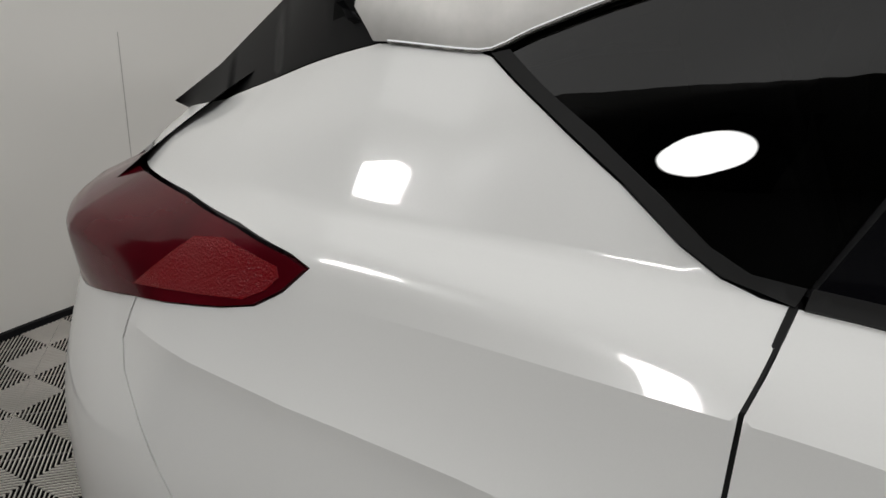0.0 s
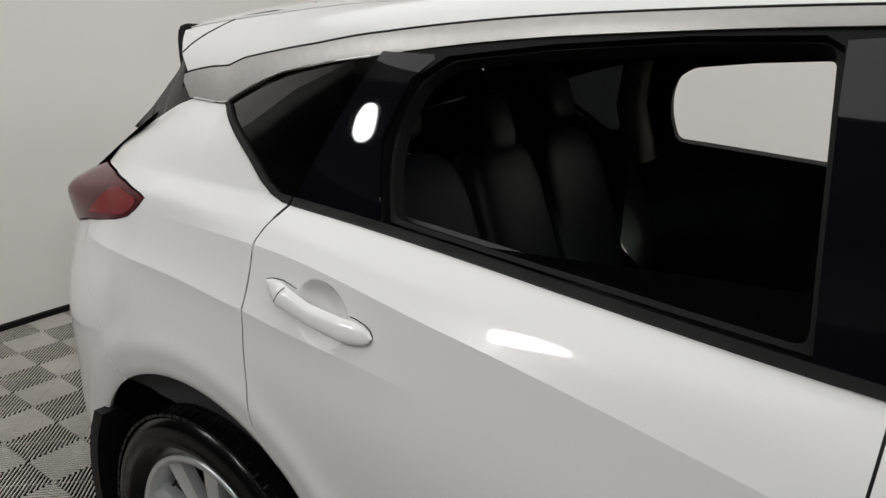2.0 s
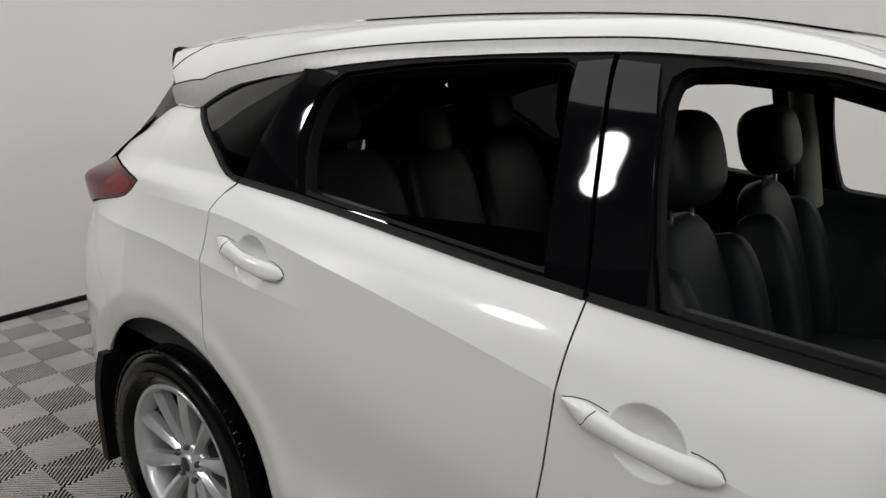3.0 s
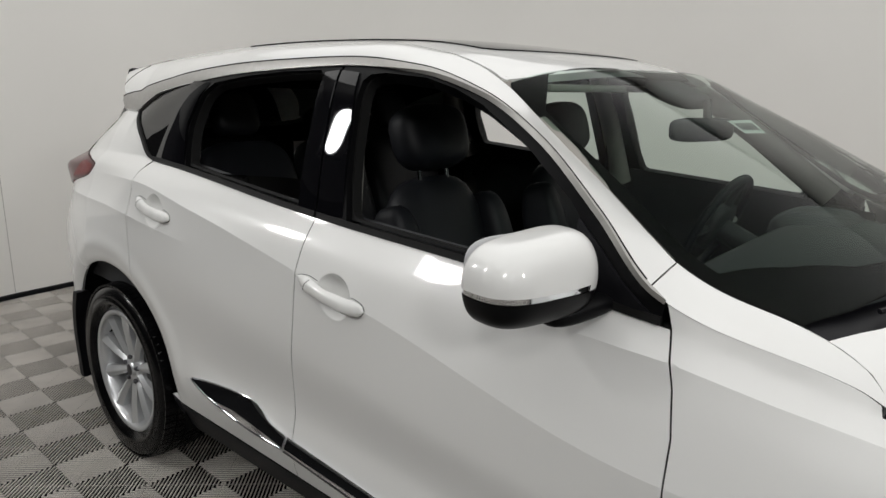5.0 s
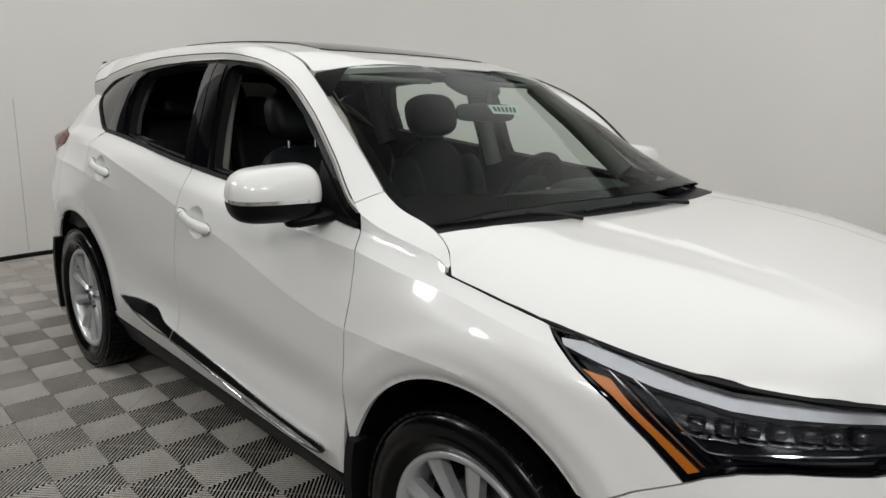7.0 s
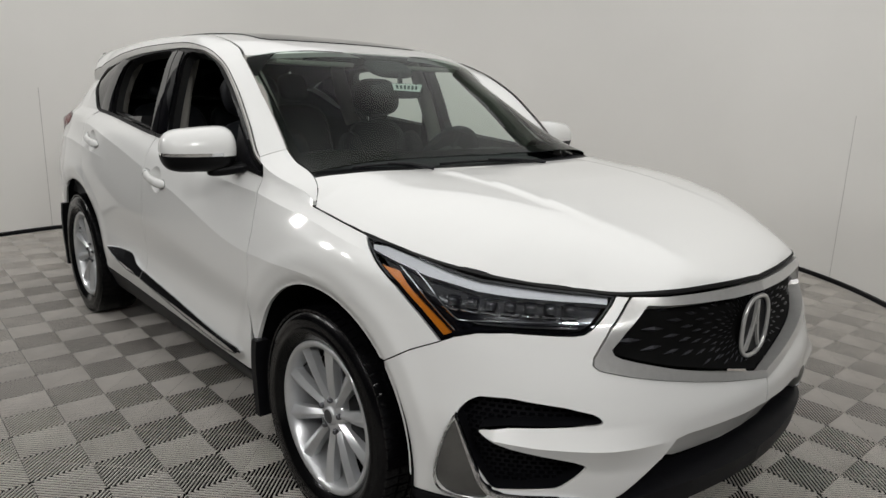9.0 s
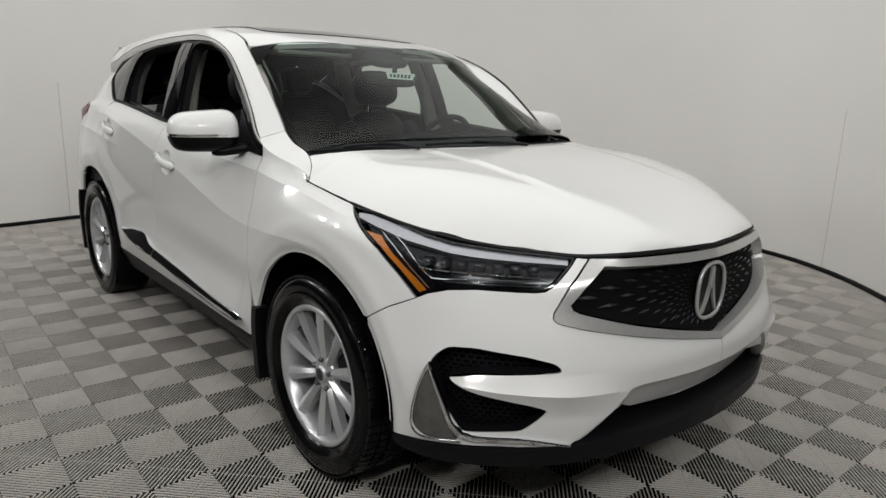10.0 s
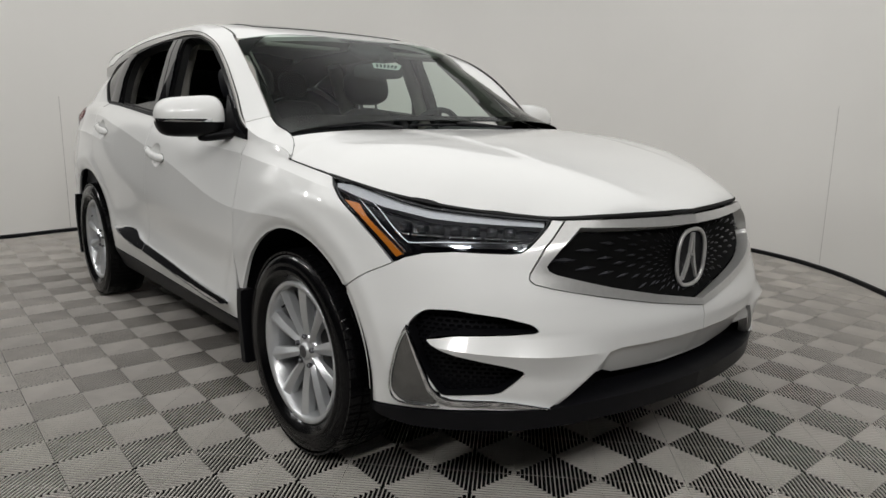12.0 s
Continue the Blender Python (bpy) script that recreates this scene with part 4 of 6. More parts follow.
QGLASS = [(-2.77, 1.388), (-2.66, 1.438), (-2.545, 1.470), (-2.43, 1.494), (-2.335, 1.508), (-2.468, 1.238), (-2.51, 1.238), (-2.545, 1.252), (-2.59, 1.285), (-2.66, 1.33), (-2.72, 1.362)]
for side in ("right", "left"):
    right = side == "right"
    h = 0.02 if right else 0.04
    panel("roof_rail", RAIL, PAINT, CAR, fn=rail_at, h=h, side=side, gap=0.0015)
    flip_y = np.array([1, 1 if right else -1, 1])
    q = np.linspace(-0.56, -2.945, 90)
    part("rail_joint", tube(list(rail_at(q, np.array([band(a) + 0.001 for a in q]), 0.0070) * flip_y), 0.0024, 6), SEAL, CAR)
    part("spoiler_joint", tube(list(rail_at(np.linspace(-2.985, -2.86, 10), np.linspace(0.085, 0.158, 10), -0.0006) * flip_y), 0.0022, 6), SEAL, CAR)
    q = np.linspace(-2.90, -2.36, 40)
    part("surround_edge", tube(list(rail_at(q, np.interp(q, [-2.92, -2.6, -2.35], [-0.006, -0.004, -0.026]), 0.0082) * flip_y), 0.0022, 6), CHROME, CAR, "bright edge of the window surround")
    panel("fender_top", FENDER_TOP, PAINT, CAR, fn=rail_at, h=h * 0.7, side=side, gap=0.0, out=0.0008, lip=0.0)
    panel("pillar_blade", BLADE, BLACK_SATIN, CAR, "gloss black rear pillar blade", fn=blade_at, h=0.03, side=side, gap=0.0, flip=True)
    panel("window_surround", SURROUND, SURROUND_METAL, CAR, "satin grey window surround", fn=rail_at, h=0.012 if right else 0.03, side=side, out=0.008, lip=0.012, gap=0.0)
    panel("window_frame", FRAME_F, BLACK_SATIN, CAR, "black front window frame", h=h, holes=[OPEN_F], side=side, out=-0.004, lip=0.05, gap=0.001)
    panel("window_frame", FRAME_R, BLACK_SATIN, CAR, "black rear window frame", h=h, holes=[OPEN_R], side=side, out=-0.004, lip=0.05, gap=0.001)
    panel("window_seal", OPEN_F, SEAL, CAR, h=h, holes=[shrink(rounded(OPEN_F, 0.03), 0.007)], side=side, out=-0.022, lip=0.03, gap=0.0)
    panel("window_seal", OPEN_R, SEAL, CAR, h=h, holes=[shrink(rounded(OPEN_R, 0.03), 0.008)], side=side, out=-0.022, lip=0.03, gap=0.0)
    panel("pillar_cover", [(-1.386, 1.163), (-1.487, 1.163), (-1.536, 1.545), (-1.455, 1.538), (-1.425, 1.40)], BLACK_GLOSS, CAR, "gloss black pillar cover", fn=pillar_at, h=h, side=side, out=0.002, lip=0.01)
    panel("pillar_cover", [(-1.492, 1.163), (-1.575, 1.172), (-1.605, 1.46), (-1.612, 1.540), (-1.543, 1.546)], BLACK_GLOSS, CAR, "gloss black pillar cover", fn=pillar_at, h=h, side=side, out=0.002, lip=0.01)
    panel("pillar_cover", [(-2.470, 1.232), (-2.250, 1.225), (-2.276, 1.365), (-2.245, 1.465), (-2.20, 1.508), (-2.33, 1.512)], BLACK_GLOSS, CAR, "gloss black pillar cover", fn=pillar_at, h=h, side=side, out=0.002, lip=0.01)
    panel("belt_moulding", on_belt(-0.515, -1.484, 30, -0.001) + on_belt(-1.484, -0.515, 30, 0.018), SEAL, CAR, "black belt moulding", h=0.012 if right else 0.03, side=side, out=0.006, lip=0.012)
    panel("belt_moulding", on_belt(-1.490, -2.472, 30, -0.001) + on_belt(-2.468, -1.492, 30, 0.018), SEAL, CAR, "black belt moulding", h=0.012 if right else 0.03, side=side, out=0.006, lip=0.012)
    panel("quarter_moulding", [(-2.775, 1.390), (-2.70, 1.347), (-2.62, 1.297), (-2.567, 1.257), (-2.53, 1.237), (-2.476, 1.226), (-2.470, 1.240), (-2.51, 1.243), (-2.543, 1.258), (-2.585, 1.289), (-2.65, 1.333), (-2.71, 1.367), (-2.755, 1.395)], SEAL, CAR, "black rubber glass moulding", h=0.01 if right else 0.03, side=side, out=0.005, lip=0.012, gap=0.0)
    panel("quarter_glass", QGLASS, PANE_TINT, CAR, "dark tinted quarter glass", h=0.03, side=side, out=-0.003, lip=0.0, gap=0.0)
    panel("sail_cover", [(-0.712, 1.262), (-0.66, 1.215), (-0.60, 1.155), (-0.52, 1.086), (-0.55, 1.090), (-0.712, 1.108)], BLACK_PLASTIC, CAR, h=h, side=side, out=0.003, lip=0.02)
    panel("sill_cladding", [(-0.43, 0.368), (-2.318, 0.378), (-2.31, 0.30), (-2.2, 0.27), (-0.6, 0.28), (-0.45, 0.29)], BLACK_PLASTIC, CAR, "black plastic sill cladding", h=0.03, side=side, gap=0.001, lip=0.05)
    panel("door_lining", [(-0.47, 0.36), (-0.47, 1.09)] + on_belt(-0.55, -2.46, 30, 0.012) + [(-2.30, 0.85), (-2.30, 0.36)], CABIN, CAR, h=0.06, side=side, out=-0.07, lip=0.0, gap=0.0, flip=False)
    panel("tail_lamp", TAIL_LAMP, RED_LENS, CAR, "dark red tail lamp", fn=tail_at, h=0.012 if right else 0.03, side=side, out=0.003, lip=0.06, gap=0.001)
    panel("tail_lamp_reflector", [(-3.082, 1.182), (-3.03, 1.190), (-2.945, 1.178), (-2.94, 1.168), (-2.955, 1.152), (-2.985, 1.136), (-3.06, 1.125), (-3.18, 1.110), (-3.12, 1.155)], RED_BRIGHT, CAR, "bright red reflector field", fn=tail_at, h=0.01, side=side, out=0.0042, lip=0.002, gap=0.0)

# black end fins of the roof spoiler
for m in (1, -1):
    bm = bmesh.new()
    edge = [(-3.078, 1.556), (-3.050, 1.562), (-3.044, 1.50), (-3.050, 1.44), (-3.072, 1.428), (-3.092, 1.47), (-3.094, 1.52), (-3.088, 1.545)]
    rows = [[bm.verts.new((x, y * m, z)) for x, z in edge] for y in (-0.632, -0.600)]
    bm.faces.new(rows[0])
    bm.faces.new(rows[1][::-1])
    for i in range(len(edge)):
        j = (i + 1) % len(edge)
        bm.faces.new((rows[0][i], rows[1][i], rows[1][j], rows[0][j]))
    bmesh.ops.recalc_face_normals(bm, faces=bm.faces)
    part("spoiler_fin", bm, BLACK_PLASTIC, CAR, "black spoiler end fin", smooth=0)
panel("quarter_lining", [(-2.45, 0.70), (-2.45, 1.215), (-2.60, 1.270), (-2.80, 1.36), (-3.1, 1.33), (-3.5, 1.25), (-3.6, 0.70)], CABIN, CAR, "black boot side lining", h=0.06, side="right", out=-0.05, lip=0.0, gap=0.0)
panel("quarter_lining", [(-2.45, 0.70), (-2.45, 1.215), (-2.60, 1.270), (-2.80, 1.36), (-3.1, 1.33), (-3.5, 1.25), (-3.6, 0.70)], CABIN, CAR, "black boot side lining", h=0.06, side="left", out=-0.05, lip=0.0, gap=0.0)
part("tailgate_lining", box_bm(-3.50, -3.47, -0.50, 0.50, 0.65, 1.222, 0.01), CABIN, CAR)
panel("rear_glass", [(-2.134 + 0.0, 1.212), (-1.947, 1.222), (-1.727, 1.236), (-1.587, 1.242), (-1.573, 1.172), (-2.20, 1.212)], PANE_TINT, CAR, "tinted rear door glass wound down", h=0.03, side="right", out=-0.03, lip=0.0, gap=0.0)

# ---- tailgate ----
panel("tailgate", [(-3.665, 1.03), (-3.645, 1.195), (-3.75, 1.20), (TAIL_S, 1.20), (TAIL_S, 0.805), (-3.76, 0.955)], PAINT, CAR, h=0.04, side="both", middle=(0, TAIL_S))


def hatch_at(u, v, out=0.0):
    """u across (y, negative), v from 0 at the roof to 1 at the sill of the rear glass."""
    u, v = np.atleast_1d(np.asarray(u, float)), np.atleast_1d(np.asarray(v, float))
    x = -3.12 - 0.46 * v + 0.22 * (u / 0.65) ** 2 * 0.8 + 0.03 * np.sin(v * math.pi) * -1
    z = 1.50 - 0.30 * v + out
    return np.stack([x - out * 0.5, u * (0.86 + 0.14 * v), z], 1)


panel("tailgate_frame", [(0.0, -0.42), (-0.66, -0.42), (-0.70, 0.0), (-0.72, 0.5), (-0.74, 1.06), (0.0, 1.06)] + [(0.0, 0.74), (-0.36, 0.73), (-0.46, 0.68), (-0.53, 0.55), (-0.55, 0.35), (-0.52, 0.14), (-0.43, 0.03), (0.0, 0.0)], BLACK_DEEP, CAR, "black inner frame of the tailgate", fn=lambda u, v, o=0: hatch_at(u, v, o - 0.012), h=0.06, side="both", middle=(0, 0.0), lip=0.0, gap=0.0)
panel("tailgate_glass", [(0.0, 0.0), (-0.62, 0.0), (-0.64, 0.5), (-0.66, 1.0), (0.0, 1.0)], PANE_FAR, CAR, "tinted rear window", fn=hatch_at, h=0.08, side="both", middle=(0, 0.0), lip=0.0, gap=0.0)

# ---- front end ----
def trim_at(s, z, out=0.0):
    """The door trim strip: a rounded bar along the lower doors."""
    s, z = np.atleast_1d(np.asarray(s, float)), np.atleast_1d(np.asarray(z, float))
    mid = np.interp(s, [-2.085, -1.80, -1.545, -1.15, -0.51], [0.531, 0.515, 0.490, 0.460, 0.430])
    half = np.interp(s, [-2.085, -1.80, -1.545, -0.60, -0.51], [0.018, 0.056, 0.034, 0.028, 0.020])
    w = np.clip((z - mid) / half, -1.2, 1.2)
    return sheet(s, z, out + 0.014 - 0.0115 * w - 0.004 * w * w - 0.024 * np.clip(-0.3 - w, 0, 1) ** 2)


def ring(outer, inner):
    """An open band from one outline to the other, for halves that meet in the middle."""
    return list(outer) + list(inner)[::-1]


panel("grille_frame", ring(GRILLE_OUT, GRILLE_IN), SATIN, CAR, "satin silver grille surround", h=0.012, side="both", middle=(0, NOSE_S), out=0.006, lip=0.04, gap=0.001)
GRILLE = panel("grille", [(NOSE_S, 0.87)] + GRILLE_IN[1:-1] + [(NOSE_S, 0.625)], BLACK_DEEP, CAR, "gloss black grille with dark diamond studs", h=0.02, side="both", middle=(0, NOSE_S), out=-0.035, lip=0.0, gap=-0.004)
stud = raw_mesh("stud", [(-1, 0, 0), (0.1, -0.19, 0), (1, 0, 0), (0.1, 0.19, 0), (0.15, 0, 0.2)], [(0, 1, 4), (1, 2, 4), (2, 3, 4), (3, 0, 4)], material("dark_chrome", (0.042, 0.042, 0.048), 0.35, 0.7), False)
inner_zone = shrink(GRILLE_IN, 0.010)
for ring_no in range(1, 12):
    rad = 0.112 * 1.185 ** (ring_no - 1) + 0.003 * ring_no
    count = 34
    for k in range(count):
        a = 2 * math.pi * (k + 0.5 * (ring_no % 2)) / count
        s, z = NOSE_S - rad * abs(math.cos(a)), 0.755 + 0.62 * rad * math.sin(a) + 0.03 * abs(math.cos(a)) * (rad > 0.2)
        if math.cos(a) > 0 or not inside(inner_zone, [(s, z)])[0]:
            continue
        p = sheet(s, z, -0.034)[0]
        q = sheet(s - 0.01, z + 0.01 * 0.62 * math.tan(math.pi - a) if abs(math.cos(a)) > 0.2 else z, -0.034)[0]
        n = np.cross(sheet(s + 0.002, z)[0] - sheet(s - 0.002, z)[0], (0, 0, 1.0))
        n /= np.linalg.norm(n)
        way = np.array(q - p)
        way /= max(np.linalg.norm(way), 1e-6)
        up = np.cross(n, way)
        size = 0.078 * rad + 0.001
        for mirror in (1, -1):
            f = np.array([1, mirror, 1])
            cols = (-way * f * size, up * f * size * mirror, n * f * size)
            ob = new("stud", stud)
            ob.parent = GRILLE
            ob.matrix_world = Matrix([[cols[j][i] for j in range(3)] + [p[i] * f[i]] for i in range(3)] + [[0, 0, 0, 1]])


# badge: a chrome ring on a dark plate with two plain converging bars
def oval(a, b, n=48, power=2.6):
    out = []
    for t in np.arange(n) * 2 * math.pi / n:
        c, s = math.cos(t), math.sin(t)
        out.append((a * math.copysign(abs(c) ** (2 / power), c), b * math.copysign(abs(s) ** (2 / power), s)))
    return out


BX, BZ = 0.936, 0.754
badge = empty("badge", "oval chrome ring badge on a dark plate", "")
badge.parent = CAR
bm = bmesh.new()
o = oval(0.080, 0.091)
rings = []
for i in range(len(o)):
    c = Vector((BX, *o[i]))
    d = Vector((0, o[i][0] / 0.078, o[i][1] / 0.086)).normalized()
    rings.append([bm.verts.new(Vector((BX, 0, BZ)) + Vector((0, o[i][0], o[i][1])) + 0.0065 * (math.cos(t) * d + math.sin(t) * Vector((1, 0, 0)))) for t in np.arange(10) * 2 * math.pi / 10])
for r0, r1 in zip(rings, rings[1:] + rings[:1]):
    for j in range(10):
        bm.faces.new((r0[j], r0[(j + 1) % 10], r1[(j + 1) % 10], r1[j]))
bmesh.ops.recalc_face_normals(bm, faces=bm.faces)
part("badge_ring", bm, SATIN, badge)
bm = bmesh.new()
bm.faces.new([bm.verts.new((BX - 0.004, a, BZ + b)) for a, b in oval(0.079, 0.090)])
bm.faces.new([bm.verts.new((BX - 0.045, a, BZ + b)) for a, b in oval(0.084, 0.096)][::-1])
part("badge_plate", bm, BLACK_PLASTIC, badge)
for sgn in (-1, 1):
    bm = bmesh.new()
    rows = [(0.001, 0.008, 0.080), (0.003, 0.014, 0.02), (0.014, 0.030, -0.025), (0.038, 0.052, -0.070)] if sgn < 0 else [(0.001, 0.007, 0.080), (0.003, 0.012, 0.025), (0.012, 0.024, -0.02), (0.034, 0.041, -0.070)]
    loops = [[bm.verts.new((BX + dx, sgn * y, BZ + z)) for dx, y in ((-0.004, a), (0.004, a), (0.004, b), (-0.004, b))] for a, b, z in rows]
    for l0, l1 in zip(loops, loops[1:]):
        for j in range(4):
            bm.faces.new((l0[j], l0[(j + 1) % 4], l1[(j + 1) % 4], l1[j]))
    bm.faces.new(loops[0])
    bm.faces.new(loops[-1][::-1])
    bmesh.ops.recalc_face_normals(bm, faces=bm.faces)
    part("badge_bar", bm, SATIN, badge)
part("badge_bar", box_bm(BX - 0.003, BX + 0.004, -0.012, 0.014, BZ + 0.004, BZ + 0.012, 0.001), SATIN, badge)

# lower intake and lip
def return_at(s, z, out=0.0):
    """The bumper's lower edge, turned in towards the intake."""
    return bumper_at(s, z, out - 0.05 * np.clip((0.53 - z) / 0.1, 0, 1) * np.clip((s - 1.17) / 0.05, 0, 1))


panel("lower_intake", [(0.98, 0.372), (1.062, 0.41), (1.164, 0.49), (1.205, 0.53), (1.25, 0.537), (1.487, 0.533), (NOSE_S, 0.535), (NOSE_S, 0.32), (0.98, 0.32)], BLACK_DEEP, CAR, "black lower intake", h=0.04, side="both", middle=(0, NOSE_S), out=-0.09, lip=0.0, gap=0.0)
panel("intake_lip", [(1.01, 0.372), (1.062, 0.405), (1.164, 0.485), (1.205, 0.525), (1.25, 0.532), (1.487, 0.528), (NOSE_S, 0.53), (NOSE_S, 0.430), (1.487, 0.428), (1.262, 0.438), (1.19, 0.464), (1.165, 0.468), (1.07, 0.393), (1.03, 0.365)], PAINT, CAR, fn=return_at, h=0.012, side="both", middle=(0, NOSE_S), out=-0.012, lip=0.03, gap=0.0)
LIP = [(0.462, 0.336), (0.59, 0.348), (0.702, 0.356), (0.814, 0.364), (1.0, 0.372), (1.05, 0.376), (1.2, 0.384), (NOSE_S, 0.386), (NOSE_S, 0.326), (1.2, 0.322), (0.9, 0.306), (0.6, 0.296), (0.50, 0.303), (0.465, 0.315)]
panel("front_lip", LIP, BLACK_PLASTIC, CAR, "black plastic front lip", h=0.025, side="both", middle=(0, NOSE_S), out=0.006, lip=0.10, gap=0.0)

for side in ("right", "left"):
    right = side == "right"
    m = 1 if right else -1
    # fog pocket
    FOG_BACK = [(0.585, 0.60), (0.615, 0.645), (0.65, 0.665), (0.73, 0.668), (0.90, 0.65), (0.99, 0.62), (0.99, 0.49), (0.95, 0.44), (0.88, 0.40), (0.70, 0.39), (0.64, 0.45)]
    pocket = panel("fog_pocket", FOG_BACK, BLACK_PLASTIC, CAR, "black mesh fog lamp pocket", h=0.03, side=side, out=-0.055, lip=0.0, gap=0.0)
    wall_rows = dense(FOG, 0.02)
    a, b = sheet(wall_rows[:, 0], wall_rows[:, 1], -0.004), sheet(wall_rows[:, 0], wall_rows[:, 1], -0.056)
    k = len(a)
    fl = [(i, (i + 1) % k, k + (i + 1) % k, k + i) for i in range(k)]
    link_mesh("pocket_wall", raw_mesh("pocket_wall", np.vstack([a, b]) * np.array([1, m, 1]), fl, BLACK_PLASTIC), pocket)
    # mesh bars
    cells = np.array([(s, z) for r, z in enumerate(np.arange(0.41, 0.655, 0.0125)) for s in np.arange(0.60 + 0.0125 * (r % 2), 0.99, 0.025)])
    cells = cells[inside(FOG_BACK, cells) & inside(FOG_BACK, cells + np.array([0.016, 0]))]
    corners = [sheet(cells[:, 0] + ds, cells[:, 1] + dz, oo) * np.array([1, m, 1]) for ds, dz, oo in ((0, 0, -0.054), (0.016, 0, -0.054), (0.016, 0.003, -0.046), (0, 0.003, -0.046), (0.016, 0.006, -0.054), (0, 0.006, -0.054))]
    verts = np.stack(corners, 1).reshape(-1, 3)
    faces = [q for k in range(0, len(verts), 6) for q in ((k, k + 1, k + 2, k + 3), (k + 3, k + 2, k + 4, k + 5))]
    tagged(link_mesh("pocket_mesh", raw_mesh("pocket_mesh", verts, faces, BLACK_GLOSS, False), pocket), kind="stuff")
    # chrome-edged corner plate
    panel("corner_plate", rounded([(0.597, 0.597), (0.57, 0.545), (0.549, 0.47), (0.538, 0.40), (0.585, 0.366), (0.70, 0.376), (0.655, 0.462)], 0.03, 6), material("corner_plate_grey_" + side, (0.20, 0.20, 0.195), 0.16, 0.8, bump=(140, 0.2, 0.001), vary=0.2, vary_scale=25), CAR, "smoky grey chrome bumper corner plate", h=0.01 if right else 0.03, side=side, out=0.003, lip=0.01, gap=0.001)
    panel("chrome_strip", [(0.595, 0.606), (0.656, 0.47), (0.676, 0.430), (0.704, 0.404), (0.75, 0.398), (0.868, 0.401), (0.93, 0.394), (1.018, 0.374), (0.868, 0.385), (0.72, 0.381), (0.690, 0.389), (0.664, 0.418), (0.645, 0.466), (0.592, 0.596)], CHROME, CAR, "bright chrome strip", h=0.008 if right else 0.02, side=side, out=0.008, lip=0.012, gap=0.0)
    for rows, r in ((((0.594, 0.598), (0.57, 0.545), (0.549, 0.47), (0.541, 0.41), (0.556, 0.377), (0.60, 0.369), (0.70, 0.375)), 0.003), (((0.596, 0.602), (0.656, 0.468), (0.677, 0.428), (0.706, 0.403), (0.75, 0.397), (0.868, 0.400), (0.93, 0.393), (1.014, 0.375)), 0.004)):
        rim = spline_points(rows, 60)
        part("chrome_rim", tube(list(sheet(rim[:, 0], rim[:, 1], 0.009) * np.array([1, m, 1])), r, 8), CHROME, CAR, "bright chrome rim of the corner plate")
    # headlamp
    lamp = panel("headlamp", HEADLAMP, LENS, CAR, "clear glass headlamp with black inside", h=0.02, side=side, out=0.002, lip=0.0, gap=0.002)
    panel("headlamp_rim", HEADLAMP, BLACK_GLOSS, lamp, h=0.012 if right else 0.03, side=side, holes=[shrink(HEADLAMP, 0.008)], out=0.0, lip=0.03, gap=0.002)
    panel("housing", HEADLAMP, LAMP_BLACK, lamp, h=0.02, side=side, out=-0.045, lip=0.0, gap=-0.006)
    panel("brow", [(0.215, 0.974), (0.30, 0.974), (0.394, 0.953), (0.492, 0.934), (0.60, 0.919), (0.79, 0.907), (0.94, 0.898), (1.03, 0.893), (1.02, 0.876), (0.90, 0.880), (0.71, 0.888), (0.60, 0.896), (0.431, 0.918), (0.314, 0.943), (0.225, 0.963)], BROW, lamp, "bright silver brow", h=0.012 if right else 0.03, side=side, out=-0.012, lip=0.02, gap=0.0)
    panel("amber_reflector", [(0.285, 0.932), (0.345, 0.925), (0.548, 0.795), (0.526, 0.785), (0.45, 0.840), (0.36, 0.896)], AMBER, lamp, "orange side reflector", h=0.012 if right else 0.03, side=side, out=-0.008, lip=0.01, gap=0.001)
    panel("blade", [(0.36, 0.922), (0.42, 0.906), (0.50, 0.862), (0.585, 0.806), (0.56, 0.798)], LAMP_BLACK, lamp, h=0.015, side=side, out=-0.03, lip=0.01, gap=0.006)
    panel("blade", [(0.44, 0.900), (0.475, 0.892), (0.545, 0.842), (0.60, 0.812), (0.588, 0.808), (0.52, 0.848)], LAMP_BLACK, lamp, h=0.015, side=side, out=-0.024, lip=0.01, gap=0.0)
    for z0, s0, s1 in ((0.822, 0.60, 0.915),):
        panel("light_bar", [(s0, z0 - 0.0022), (s1, z0 - 0.0032), (s1 + 0.006, z0 + 0.001), (s0 - 0.006, z0 + 0.002)], CHROME, lamp, h=0.02, side=side, out=-0.025, lip=0.015, gap=0.0)
    for k in range(7):
        s, z = 0.525 + 0.0625 * k, 0.868 - 0.0016 * k
        c = sheet(s, z, -0.028)[0] * np.array([1, m, 1])
        n = (sheet(s, z, 0.0)[0] - sheet(s, z, -0.05)[0]) * np.array([1, m, 1])
        yaw = math.degrees(math.atan2(n[1], n[0]))
        eye = empty("projector", "", "")
        eye.parent = lamp
        eye.matrix_world = pose(*c, 0, 0, yaw)
        part("bezel", box_bm(-0.018, 0.003, -0.016, 0.016, -0.012, 0.014, 0.004), LAMP_BLACK, eye)
        part("optic", pillow((0.016, 0.024, 0.022), (0.008, 0, 0.001), power=2.6, n=16), material("optic_glass", (0.03, 0.032, 0.036), 0.05, 0.2, coat=1.0) if k == 0 and right else bpy.data.materials["optic_glass"], eye)
        part("foot", box_bm(0.002, 0.018, -0.023, 0.023, -0.0185, -0.0130, 0.0015), CHROME, eye)
